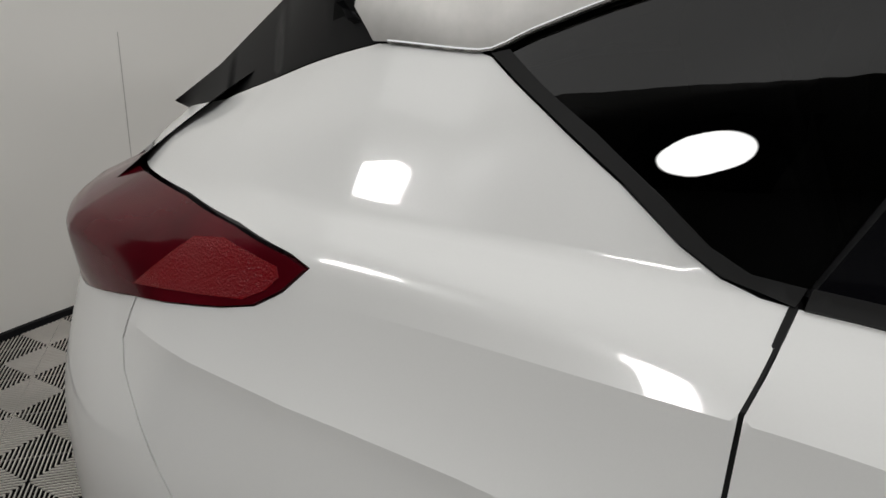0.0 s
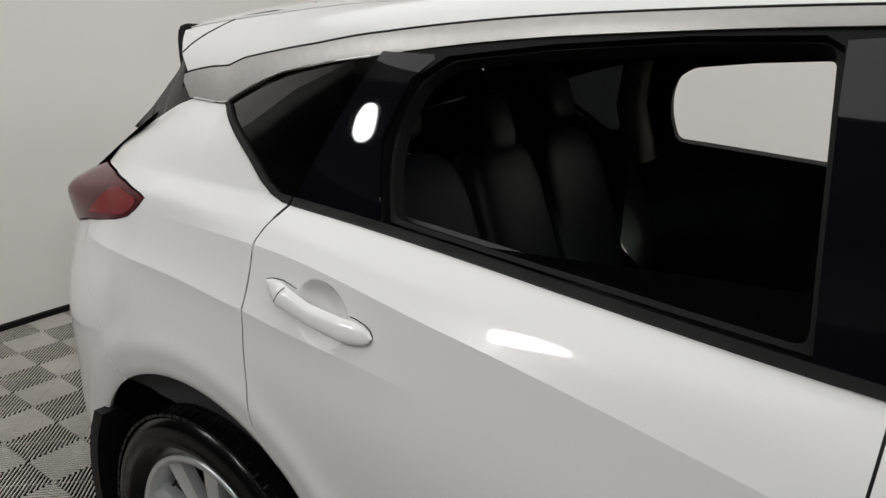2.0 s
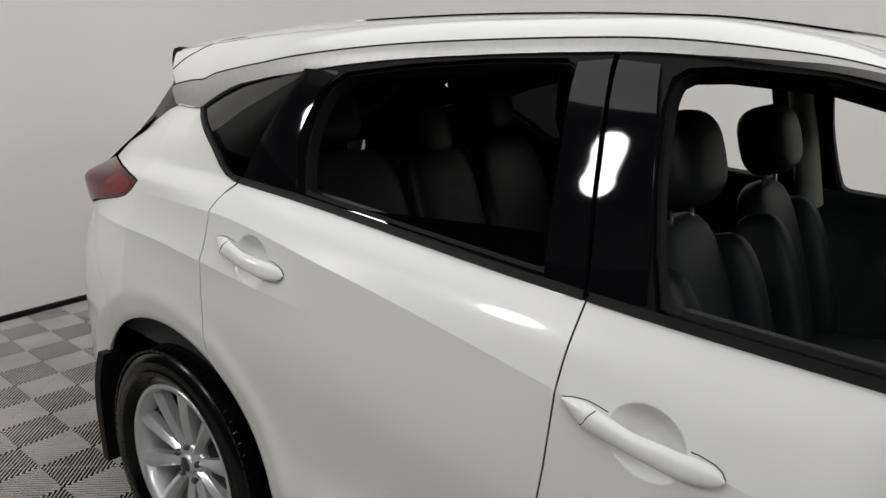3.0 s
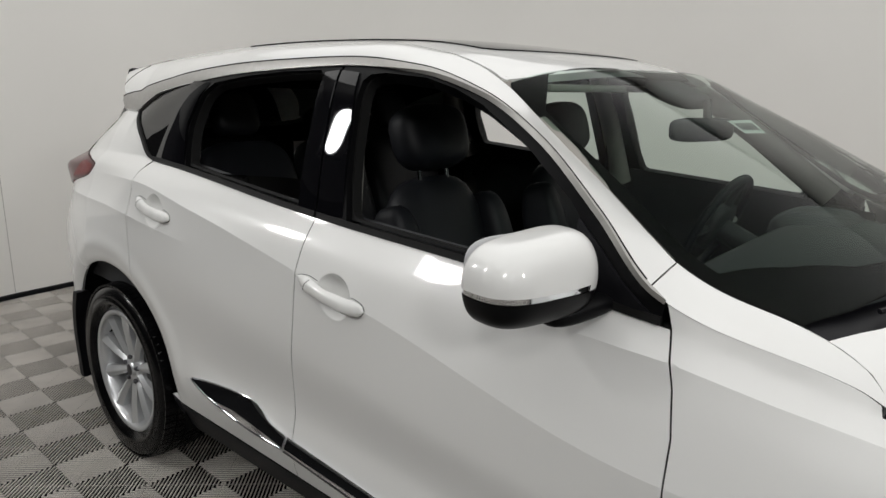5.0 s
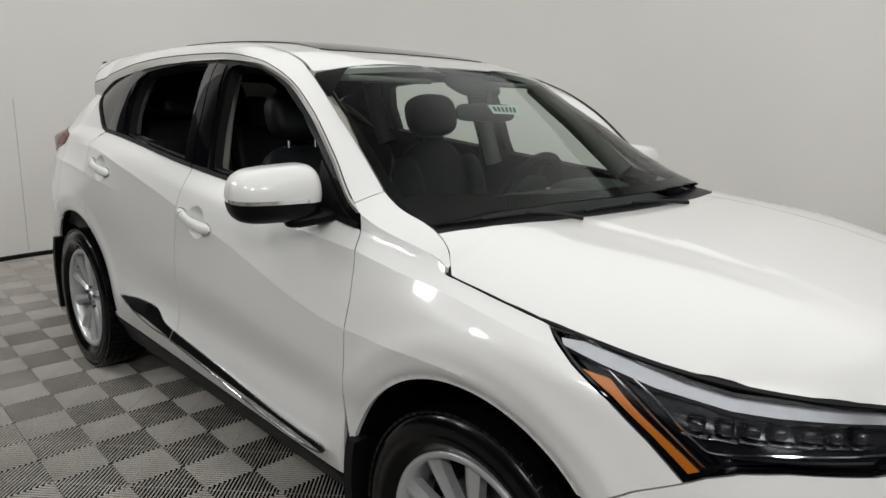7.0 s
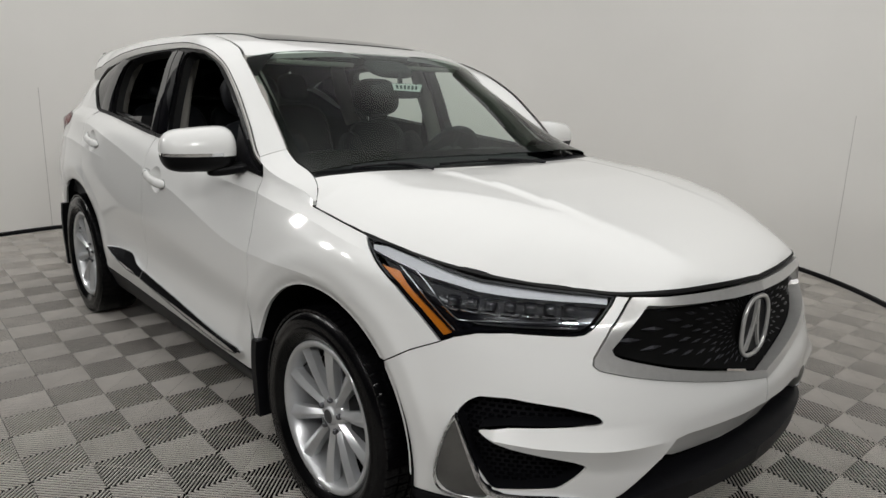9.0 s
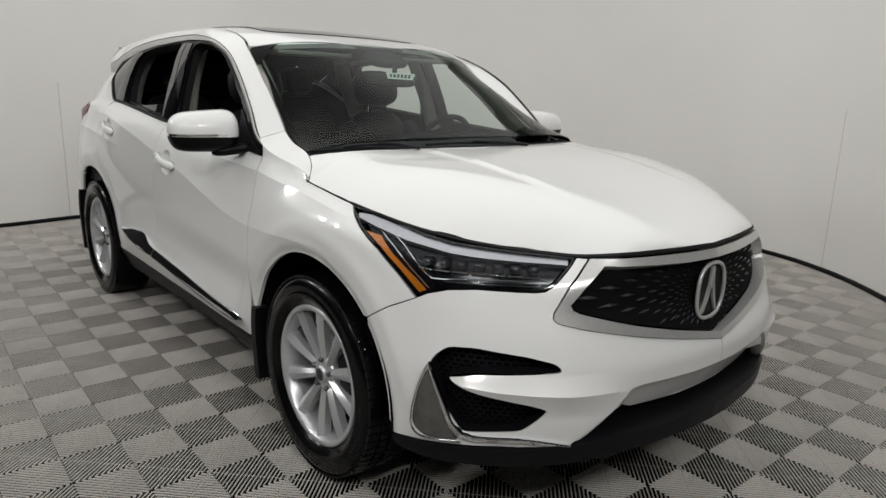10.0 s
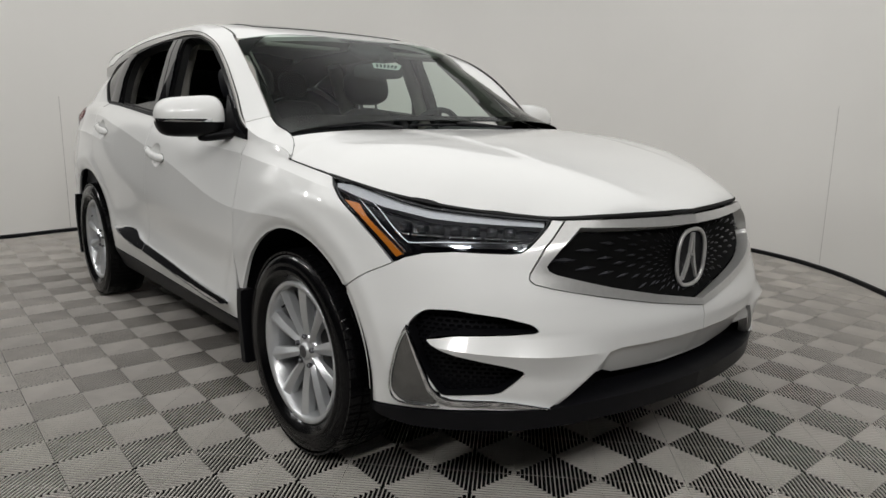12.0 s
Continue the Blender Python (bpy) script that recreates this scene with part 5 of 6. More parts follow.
    swoop = spline_points([(0.385, 0.927), (0.44, 0.900), (0.50, 0.862), (0.545, 0.834), (0.575, 0.828), (0.70, 0.834), (0.955, 0.836)], 40)
    part("light_guide", tube(list(sheet(swoop[:, 0], swoop[:, 1], -0.016) * np.array([1, m, 1])), 0.0024, 6), CHROME, lamp, "thin chrome light guide")
    swoop = spline_points([(0.335, 0.935), (0.42, 0.890), (0.50, 0.838), (0.555, 0.802)], 24)
    part("light_guide", tube(list(sheet(swoop[:, 0], swoop[:, 1], -0.012) * np.array([1, m, 1])), 0.0022, 6), CHROME, lamp, "thin chrome light guide")
    # side trim strip in two pieces
    panel("chrome_trim", [(-2.085, 0.537), (-1.99, 0.552), (-1.896, 0.562), (-1.80, 0.568), (-1.73, 0.566), (-1.68, 0.553), (-1.63, 0.533), (-1.545, 0.519), (-1.545, 0.483), (-1.70, 0.484), (-1.80, 0.492), (-1.95, 0.512)], CHROME, CAR, "chrome lower door trim", fn=trim_at, h=0.009 if right else 0.03, side=side, out=0.009, lip=0.014)
    panel("chrome_trim", [(-1.538, 0.519), (-1.153, 0.490), (-0.83, 0.465), (-0.60, 0.451), (-0.525, 0.449), (-0.508, 0.444), (-0.512, 0.432), (-0.535, 0.425), (-0.65, 0.421), (-0.989, 0.440), (-1.538, 0.480)], CHROME, CAR, "chrome lower door trim", fn=trim_at, h=0.009 if right else 0.03, side=side, out=0.009, lip=0.014)
    for rows in (((-2.07, 0.540), (-1.99, 0.551), (-1.896, 0.561), (-1.80, 0.567), (-1.73, 0.565), (-1.68, 0.552), (-1.63, 0.532), (-1.548, 0.518)), ((-1.536, 0.518), (-1.153, 0.489), (-0.83, 0.464), (-0.60, 0.450), (-0.525, 0.447)), ((-2.075, 0.536), (-1.95, 0.514), (-1.80, 0.494), (-1.70, 0.486), (-1.548, 0.485)), ((-1.536, 0.482), (-0.989, 0.442), (-0.65, 0.423), (-0.535, 0.427), (-0.512, 0.434))):
        edge_line = spline_points(rows, 50)
        part("trim_edge", tube(list(trim_at(edge_line[:, 0], edge_line[:, 1], 0.0095) * np.array([1, m, 1])), 0.0022, 6), CHROME, CAR, "bright rim of the door trim")


# ---- door handles ----
def handle(s0, z0, m):
    """A body-coloured pull handle; s0, z0: its rear end."""
    # grip: a tapered bar that stands off in the middle
    grip_f = []
    k, rr = 104, 20
    uu, t = np.meshgrid(np.linspace(0, 1, k + 1), np.arange(rr) * 2 * math.pi / rr, indexing="ij")
    uu, t = uu.ravel(), t.ravel()
    zc = z0 + np.interp(uu, [0, 0.2, 0.5, 0.8, 1.0], [0.004, -0.010, -0.023, -0.033, -0.037])
    half = np.interp(uu, [0, 0.06, 0.16, 0.22, 0.30, 0.45, 0.70, 0.85, 0.94, 0.98, 1.0], [0.0015, 0.009, 0.0165, 0.0172, 0.0158, 0.0145, 0.0165, 0.0165, 0.0130, 0.008, 0.001])
    off = np.interp(uu, [0, 0.18, 0.24, 0.5, 0.75, 1.0], [0.0, 0.009, 0.011, 0.018, 0.016, 0.003])
    thick = np.interp(uu, [0, 0.18, 0.3, 0.6, 0.9, 1.0], [0.004, 0.011, 0.009, 0.0085, 0.008, 0.003])
    groove = np.abs(uu - 0.197 - 0.05 * np.sin(t)) < 0.008
    half, thick = 1.18 * half - 0.0004 * groove, thick - 0.0008 * groove
    power = lambda q, e: np.sign(q) * np.abs(q) ** e
    grip_v = sheet(s0 + 0.006 + 0.262 * uu, zc + half * power(np.sin(t), 0.75), off + thick * np.where(np.cos(t) > 0, 1.25, 0.8) * power(np.cos(t), 1.15))
    for i in range(k):
        for j in range(rr):
            a, b = i * rr + j, i * rr + (j + 1) % rr
            grip_f.append((a, b, b + rr, a + rr))
    grip_f.append(tuple(range(rr))[::-1])
    grip_f.append(tuple(range(k * rr, k * rr + rr)))
    me = raw_mesh("handle_grip", np.array(grip_v) * np.array([1, m, 1]), grip_f, PAINT)
    bm = bmesh.new()
    bm.from_mesh(me)
    bmesh.ops.recalc_face_normals(bm, faces=bm.faces)
    bm.to_mesh(me)
    bm.free()
    me.set_sharp_from_angle(angle=radians(32))
    grip = link_mesh("handle_grip", me, None)
    hold = empty("door_handle", "white pull handle over a finger cup", "")
    grip.parent = hold
    # dark joints: over the rear plate, across the bar and round the front tip
    low = lambda u: np.interp(u, [0, 0.2, 0.5, 0.8, 1.0], [0.004, -0.010, -0.023, -0.033, -0.037])
    edge = lambda u: np.interp(u, [0, 0.06, 0.16, 0.22, 0.30, 0.45, 0.70, 0.85, 0.94, 0.98, 1.0], [0.0015, 0.009, 0.0165, 0.0172, 0.0158, 0.0145, 0.0165, 0.0165, 0.0130, 0.008, 0.001])
    u_rear, u_tip = np.linspace(0.0, 0.30, 10), np.r_[np.linspace(0.80, 1.0, 10), np.linspace(0.99, 0.72, 10)]
    tip_side = np.r_[np.ones(10), -np.ones(10)]
    for u, side_of in ((u_rear, np.ones(10)), (u_tip, tip_side)):
        joint = sheet(s0 + 0.006 + 0.262 * u, z0 + low(u) + side_of * (1.18 * edge(u) + 0.0004), 0.0012) * np.array([1, m, 1])
        part("handle_joint", tube(list(joint), 0.0009, 5), SEAL, hold)
    t = np.linspace(-1.2, 1.2, 12)
    u = 0.197 + 0.05 * np.sin(t)
    ring_at = sheet(s0 + 0.006 + 0.262 * u, z0 + low(u) + 1.18 * edge(u) * power(np.sin(t), 0.75), np.interp(u, [0, 0.18, 0.24], [0.0, 0.009, 0.011]) + 0.0125 * power(np.cos(t), 1.15)) * np.array([1, m, 1])
    part("handle_joint", tube(list(ring_at), 0.0009, 5), SEAL, hold)
    hold.parent = CAR
    return hold


for m in (1, -1):
    for spot in HANDLES:
        handle(*spot, m)


# ---- wing mirrors ----
def wing_mirror(m):
    at, turn = (-0.72, -0.990, 1.166), -12
    hold = empty("wing_mirror", "white door mirror with a black lower shell", "")
    hold.parent = CAR
    frame_m = pose(*at, 0, 0, turn)
    n, k = 64, 44
    verts = []
    for i in range(k + 1):
        th = math.pi * i / k - math.pi / 2
        for j in range(n):
            ph = 2 * math.pi * j / n
            c, s = math.cos(ph), math.sin(ph)
            e = 0.62
            x = math.copysign(abs(c) ** e, c) * max(math.cos(th), 0.0) ** 0.34
            y = math.copysign(abs(s) ** e, s) * max(math.cos(th), 0.0) ** 0.34
            z = math.sin(th)
            z = math.copysign(abs(z) ** 0.95, z)
            depth = 0.098 if x > 0 else 0.046
            # the outer end is lower and slimmer
            taper = 1 - (0.24 if z > 0 else 0.0) * (0.5 - 0.5 * y) ** 1.4
            zz = (0.090 if z > 0 else 0.078) * z * taper
            verts.append((depth * x * (0.75 + 0.25 * math.cos(th)), 0.134 * y - 0.003, zz))
    faces = [(i * n + j, i * n + (j + 1) % n, (i + 1) * n + (j + 1) % n, (i + 1) * n + j) for i in range(k) for j in range(n)]
    seam = -0.012
    zmid = [np.mean([verts[q][2] for q in f]) - seam for f in faces]
    ymid = [np.mean([verts[q][1] for q in f]) for f in faces]
    for name, mat, test in (("upper_shell", PAINT, lambda d, y: d >= 0.003 or (d >= -0.005 and y > 0.075)), ("lower_shell", BLACK_SATIN, lambda d, y: d < -0.005), ("light_strip", CHROME, lambda d, y: -0.005 <= d < 0.003 and y <= 0.075)):
        fs = [f for f, d, y in zip(faces, zmid, ymid) if test(d, y)]
        used = sorted({q for f in fs for q in f})
        idx = {q: i for i, q in enumerate(used)}
        shrinkf = 0.985 if name == "light_strip" else 1.0
        vv = np.array([(frame_m @ Vector((verts[q][0] * shrinkf, verts[q][1] * shrinkf, verts[q][2])))[:] for q in used]) * np.array([1, m, 1])
        link_mesh(name, raw_mesh(name, vv, [tuple(idx[q] for q in (f if m > 0 else f[::-1])) for f in fs], mat), hold, "bright strip of small lights" if name == "light_strip" else "")
    glass_bm = bmesh.new()
    glass_bm.faces.new([glass_bm.verts.new((frame_m @ Vector((-0.0465, 0.11 * a / 0.056, 0.068 * b / 0.077 + 0.004)))[:]) for a, b in oval(0.056, 0.077, 40, 4)])
    for v in glass_bm.verts:
        v.co.y *= m
    part("mirror_glass", glass_bm, CHROME, hold, "mirror glass")
    arm = pillow((0.085, 0.17, 0.04), (-0.665, -0.895, 1.096), (8, 0, -20), 3.0)
    for v in arm.verts:
        v.co.y *= m
    if m < 0:
        bmesh.ops.reverse_faces(arm, faces=arm.faces)
    part("arm", arm, BLACK_SATIN, hold)


wing_mirror(1)
wing_mirror(-1)


# ---- wheels ----
def wheel(x, y, m, group="wheels"):
    """A ten-spoke alloy wheel with its tyre; the axle runs along y, the outer face looks to -y before mirroring."""
    hub = empty("wheel", "silver ten-spoke alloy wheel with a black tyre", "")
    hub.parent = CAR
    hub.matrix_world = pose(x, y, 0.362, 0, 0, 0 if m > 0 else 180)
    prof = [(0.252, 0.085), (0.262, 0.10), (0.30, 0.116), (0.335, 0.112), (0.354, 0.098), (0.360, 0.08), (0.3615, 0.05), (0.362, 0.0), (0.3615, -0.05), (0.360, -0.08), (0.354, -0.098), (0.335, -0.112), (0.315, -0.1165), (0.30, -0.1145), (0.298, -0.1165), (0.283, -0.1135), (0.281, -0.1115), (0.262, -0.100), (0.252, -0.085)]
    v, f = lathe(prof, 96)
    tyre = link_mesh("tyre", raw_mesh("tyre", v, [q[::-1] for q in f], RUBBER), hub, "black rubber tyre")
    # tread blocks on the running surface
    tv, tf = [], []
    for k in range(72):
        a = 2 * math.pi * k / 72
        for row, (y0, y1, sk) in enumerate(((-0.104, -0.066, 0.4), (-0.060, -0.024, -0.3), (-0.018, 0.018, 0.0), (0.024, 0.060, 0.3), (0.066, 0.104, -0.4))):
            r0, r1 = (0.352 if abs(y0) > 0.09 or abs(y1) > 0.09 else 0.358), 0.3655
            half = 2 * math.pi / 72 * 0.42
            kk = len(tv)
            for yy in (y0, y1):
                rr1 = r1 - 0.006 * (abs(yy) > 0.095)
                for s in (-1, 1):
                    aa = a + s * half + sk * (yy - y0)
                    for rr in (r0, rr1):
                        tv.append((rr * math.cos(aa), yy, rr * math.sin(aa)))
            tf += [(kk + 1, kk + 3, kk + 7, kk + 5), (kk, kk + 1, kk + 5, kk + 4), (kk + 2, kk + 6, kk + 7, kk + 3), (kk, kk + 2, kk + 3, kk + 1), (kk + 4, kk + 5, kk + 7, kk + 6)]
    link_mesh("tread", raw_mesh("tread", tv, tf, RUBBER, False), tyre)
    rim = [(0.238, 0.09), (0.246, 0.085), (0.240, 0.06), (0.225, 0.04), (0.222, -0.04), (0.232, -0.075), (0.236, -0.094), (0.250, -0.098), (0.2545, -0.094), (0.2535, -0.082)]
    v, f = lathe(rim, 96)
    link_mesh("rim", raw_mesh("rim", v, [q[::-1] for q in f], ALLOY), hub)
    v, f = lathe([(0.0, -0.020), (0.155, -0.020), (0.16, -0.015), (0.16, 0.005), (0.155, 0.01), (0.0, 0.01)], 64)
    link_mesh("brake_disc", raw_mesh("brake_disc", v, [q[::-1] for q in f], STEEL), hub, "grey steel brake disc")
    part("caliper", pillow((0.10, 0.06, 0.17), (0.125, -0.02, 0.03), (0, -10, 0), 5), BLACK_PLASTIC, hub)
    v, f = lathe([(0.236, 0.02), (0.0, 0.02)], 48)
    link_mesh("dust_shield", raw_mesh("dust_shield", v, [q[::-1] for q in f], BLACK_DEEP), hub)
    # ten spokes in five pairs
    rows = []
    for i in range(15):
        u = i / 14
        r = 0.045 + 0.198 * u
        w = 0.0130 + 0.0145 * u
        yy = -0.066 - 0.010 * math.sin(math.pi * u * 0.9) - 0.018 * u ** 2
        rows.append((r, w, yy))
    sv, sf = [], []
    for r, w, yy in rows:
        for dx, dy in ((-w, 0.040), (-w, 0.013), (-0.80 * w, 0.0095), (-0.12 * w, 0.0), (0.12 * w, 0.0), (0.80 * w, 0.0095), (w, 0.013), (w, 0.040)):
            sv.append((r, yy + dy, dx))
    for i in range(14):
        for j in range(7):
            a = i * 8 + j
            sf.append((a, a + 1, a + 9, a + 8))
    spoke = raw_mesh("spoke", sv, sf, ALLOY)
    spoke.set_sharp_from_angle(angle=radians(14))
    for k in range(10):
        ang = 36 * k + 18
        ob = new("spoke", spoke)
        ob.parent = hub
        ob.matrix_local = pose(0, 0, 0, 0, ang, 0)
    v, f = lathe([(0.0, -0.076), (0.025, -0.076), (0.029, -0.072), (0.031, -0.062), (0.040, -0.066), (0.058, -0.062), (0.066, -0.048), (0.066, -0.02)], 48)
    link_mesh("hub_cap", raw_mesh("hub_cap", v, [q[::-1] for q in f], ALLOY), hub)
    v, f = lathe([(0.0, -0.0775), (0.022, -0.0775), (0.023, -0.076)], 32)
    link_mesh("cap_emblem", raw_mesh("cap_emblem", v, [q[::-1] for q in f], STEEL), hub)
    nutv, nutf = lathe([(0.0, -0.081), (0.006, -0.081), (0.0095, -0.077), (0.0105, -0.05)], 6)
    nut = raw_mesh("wheel_nut", nutv, [q[::-1] for q in nutf], STEEL, False)
    for k in range(5):
        a = radians(72 * k + 90)
        ob = new("wheel_nut", nut)
        ob.parent = hub
        ob.matrix_local = Matrix.Translation((0.054 * math.cos(a), 0.004, 0.054 * math.sin(a)))
    part("valve", tube([(-0.205 * 0.7, -0.05, 0.205 * 0.7), (-0.19 * 0.7, -0.085, 0.19 * 0.7)], 0.004), BLACK_PLASTIC, hub)
    return hub


for wx, wy in ((0.0, 0.820), (-2.702, 0.832)):
    wheel(wx, -wy, 1)
    wheel(wx, wy, -1)

# wheel wells, mud flaps, underside
for wx, r in ((0.0, 0.455), (-2.708, 0.474)):
    for m in (1, -1):
        bm = bmesh.new()
        rows = []
        for yy in (-0.918, -0.88, -0.58):
            rows.append([bm.verts.new((wx + (r + 0.004 * (yy > -0.92)) * math.cos(a), yy * m, 0.36 + r * math.sin(a))) for a in np.radians(np.linspace(-12, 192, 40))])
        for r0, r1 in zip(rows, rows[1:]):
            for i in range(39):
                bm.faces.new((r0[i], r0[i + 1], r1[i + 1], r1[i]))
        bm.faces.new(rows[-1])
        part("wheel_well", bm, BLACK_DEEP, CAR, "dark plastic wheel housing")
for m in (1, -1):
    for axle, rad, z0, z1 in ((0.0, 0.442, 0.20, 0.51), (-2.706, 0.463, 0.20, 0.62)):
        bm = bmesh.new()
        rows = []
        for u in np.linspace(0, 1, 8):
            z = z1 + (z0 - z1) * u
            x = axle - math.sqrt(rad ** 2 - max(0.0, z - 0.36) ** 2) + 0.008 - 0.02 * max(0.0, 0.36 - z)
            top = 0.950 - 0.02 * u
            inner = 0.90 - 0.16 * min(1, u * 2.2)
            rows.append([bm.verts.new(q) for q in ((x - 0.018, -inner * m, z), (x - 0.018, -top * m, z), (x + 0.018, -top * m, z), (x + 0.018, -inner * m, z))])
        for r0, r1 in zip(rows, rows[1:]):
            for j in range(4):
                bm.faces.new((r0[j], r0[(j + 1) % 4], r1[(j + 1) % 4], r1[j]))
        bm.faces.new(rows[0])
        bm.faces.new(rows[-1][::-1])
        bmesh.ops.recalc_face_normals(bm, faces=bm.faces)
        part("mud_flap", bm, BLACK_PLASTIC, CAR)
part("underbody", box_bm(-3.5, 0.72, -0.56, 0.56, 0.235, 0.33, 0.03), BLACK_DEEP, CAR)
part("underbody", box_bm(-2.28, -0.47, -0.86, 0.86, 0.27, 0.36, 0.02), BLACK_DEEP, CAR)
part("engine_bay", box_bm(-0.30, 0.62, -0.62, 0.62, 0.30, 0.88, 0.05), BLACK_DEEP, CAR)

# ---- cabin ----
part("cabin_floor", box_bm(-3.3, -0.3, -0.80, 0.80, 0.36, 0.42, 0.01), CARPET, CAR)
panel("headliner", [(-1.0, 0.0), (-1.03, -0.5), (-1.1, -0.60), (-2.98, -0.60), (-3.08, 0.0)], CLOTH, CAR, "grey cloth headliner", fn=roof_at, h=0.1, side="both", middle=(1, 0.0), out=-0.025, lip=0.0, gap=0.0)
part("dashboard", pillow((0.62, 1.44, 0.30), (-0.36, 0, 0.955), (0, 6, 0), 4.0), CABIN, CAR, "black dashboard")
part("instrument_hood", pillow((0.24, 0.40, 0.13), (-0.56, 0.38, 1.075), (0, 0, 0), 3.0), CABIN, CAR)
part("centre_console", box_bm(-1.5, -0.55, -0.13, 0.13, 0.42, 0.72, 0.05, 3), CABIN, CAR)


def seat(x, y, m=1):
    hold = empty("front_seat", "black leather front seat with a separate headrest", "")
    hold.parent = CAR
    part("seat_cushion", pillow((0.52, 0.50, 0.18), (x + 0.20, y, 0.66), (0, -6, 0), 4.0), LEATHER, hold)
    lean = -17
    base = pose(x, y, 0.70, 0, lean, 0)
    for nm, size, off in (("backrest", (0.13, 0.42, 0.60), (-0.02, 0, 0.25)), ("bolster", (0.17, 0.11, 0.52), (0.012, 0.215, 0.21)), ("bolster", (0.17, 0.11, 0.52), (0.012, -0.215, 0.21))):
        bm = pillow(size, (0, 0, 0), power=3.2)
        for v in bm.verts:
            v.co = base @ (v.co + Vector(off))
        part(nm, bm, LEATHER, hold)
    bm = pillow((0.15, 0.29, 0.21), (0, 0, 0), power=3.0)
    for v in bm.verts:
        v.co = base @ (Vector((v.co.x, v.co.y * (1.0 + 0.25 * v.co.z), v.co.z)) + Vector((0.03, 0, 0.665)))
    part("headrest", bm, LEATHER, hold)
    for dy in (-0.065, 0.065):
        part("headrest_post", tube([base @ Vector((0.0, dy, 0.50)), base @ Vector((0.02, dy, 0.60))], 0.007, 8), CHROME, hold)


seat(-1.36, -0.385)
seat(-1.36, 0.385)
bench = empty("rear_bench", "black leather rear bench with three headrests", "")
bench.parent = CAR
part("bench_cushion", pillow((0.55, 1.34, 0.20), (-2.08, 0, 0.68), (0, -6, 0), 5), LEATHER, bench)
for y, w in ((-0.44, 0.46), (0.0, 0.36), (0.44, 0.46)):
    bm = pillow((0.14, w, 0.60), (0, 0, 0), power=4)
    base = pose(-2.36, y, 0.72, 0, -20, 0)
    for v in bm.verts:
        v.co = base @ (v.co + Vector((0, 0, 0.28)))
    part("bench_back", bm, LEATHER, bench)
    bm = pillow((0.10, 0.21 if y else 0.19, 0.19), (0, 0, 0), power=3.2)
    for v in bm.verts:
        v.co = base @ (v.co + Vector((0.02, 0, 0.695 if y else 0.62)))
    part("headrest", bm, LEATHER, bench)
    for dy in (-0.05, 0.05):
        part("headrest_post", tube([base @ Vector((0, dy, 0.50)), base @ Vector((0.01, dy, 0.58))], 0.006), CHROME, bench)
part("cargo_floor", box_bm(-3.45, -2.5, -0.66, 0.66, 0.62, 0.70, 0.02), CARPET, CAR)

# pillar linings and belts
for m in (1, -1):
    part("pillar_lining", tube([(-1.46, -0.80 * m, 1.10), (-1.50, -0.735 * m, 1.36), (-1.535, -0.66 * m, 1.55)], [0.045, 0.040, 0.035], 10), CLOTH, CAR, "pale grey pillar lining")
    part("pillar_lining", tube([(-2.36, -0.80 * m, 1.15), (-2.40, -0.74 * m, 1.35), (-2.36, -0.66 * m, 1.52)], [0.06, 0.055, 0.05], 10), CLOTH, CAR, "pale grey pillar lining")
    part("seat_belt", box_bm(-1.505, -1.50, (-0.765 if m > 0 else 0.72), (-0.72 if m > 0 else 0.765), 0.75, 1.36, 0.001), BLACK_PLASTIC, CAR)
    part("screen_pillar_lining", tube([(-0.60, -0.70 * m, 1.14), (-0.85, -0.655 * m, 1.34), (-1.08, -0.61 * m, 1.50)], [0.045, 0.042, 0.035], 10), CLOTH, CAR, "pale grey screen pillar lining")
    part("sun_visor", box_bm(-1.13, -0.99, -0.52 if m > 0 else 0.12, -0.12 if m > 0 else 0.52, 1.492, 1.512, 0.008, 2), CLOTH, CAR, "pale grey sun visor")

wheel_c = pose(-0.875, 0.38, 1.045, 0, -66, 0)
steer = empty("steering_wheel", "black leather steering wheel", "")
steer.parent = CAR
ringpts = [wheel_c @ Vector((0.185 * math.cos(a), 0.185 * math.sin(a), 0)) for a in np.linspace(0, 2 * math.pi, 49)]
part("steering_rim", tube(ringpts, 0.0155, 10), LEATHER, steer)
bm = pillow((0.17, 0.19, 0.06), (0, 0, 0), power=3)
bm.transform(wheel_c)
part("steering_boss", bm, CABIN, steer)
for a in (0, 180, 270):
    part("steering_spoke", tube([wheel_c @ Vector((0.06 * math.cos(radians(a + 90)), 0.06 * math.sin(radians(a + 90)), 0)), wheel_c @ Vector((0.18 * math.cos(radians(a + 90)), 0.18 * math.sin(radians(a + 90)), 0))], 0.014, 8), CABIN if a else SATIN, steer)
part("steering_column", tube([wheel_c @ Vector((0, 0, -0.02)), wheel_c @ Vector((0, 0, -0.28))], 0.04, 12), CABIN, steer)

inner = empty("rear_view_mirror", "black rear-view mirror behind the windscreen", "")
inner.parent = CAR
bm = pillow((0.035, 0.25, 0.068), (0, 0, 0), power=4)
bm.transform(pose(-0.80, -0.02, 1.392, 0, 0, -20))
part("mirror_housing", bm, CABIN, inner)
part("mirror_stem", tube([(-0.79, -0.01, 1.40), (-0.80, 0.0, 1.475)], 0.012), CABIN, inner)
part("camera_housing", pillow((0.16, 0.24, 0.05), (-0.89, 0.0, 1.49), (0, 22, 0), 3), CABIN, inner)

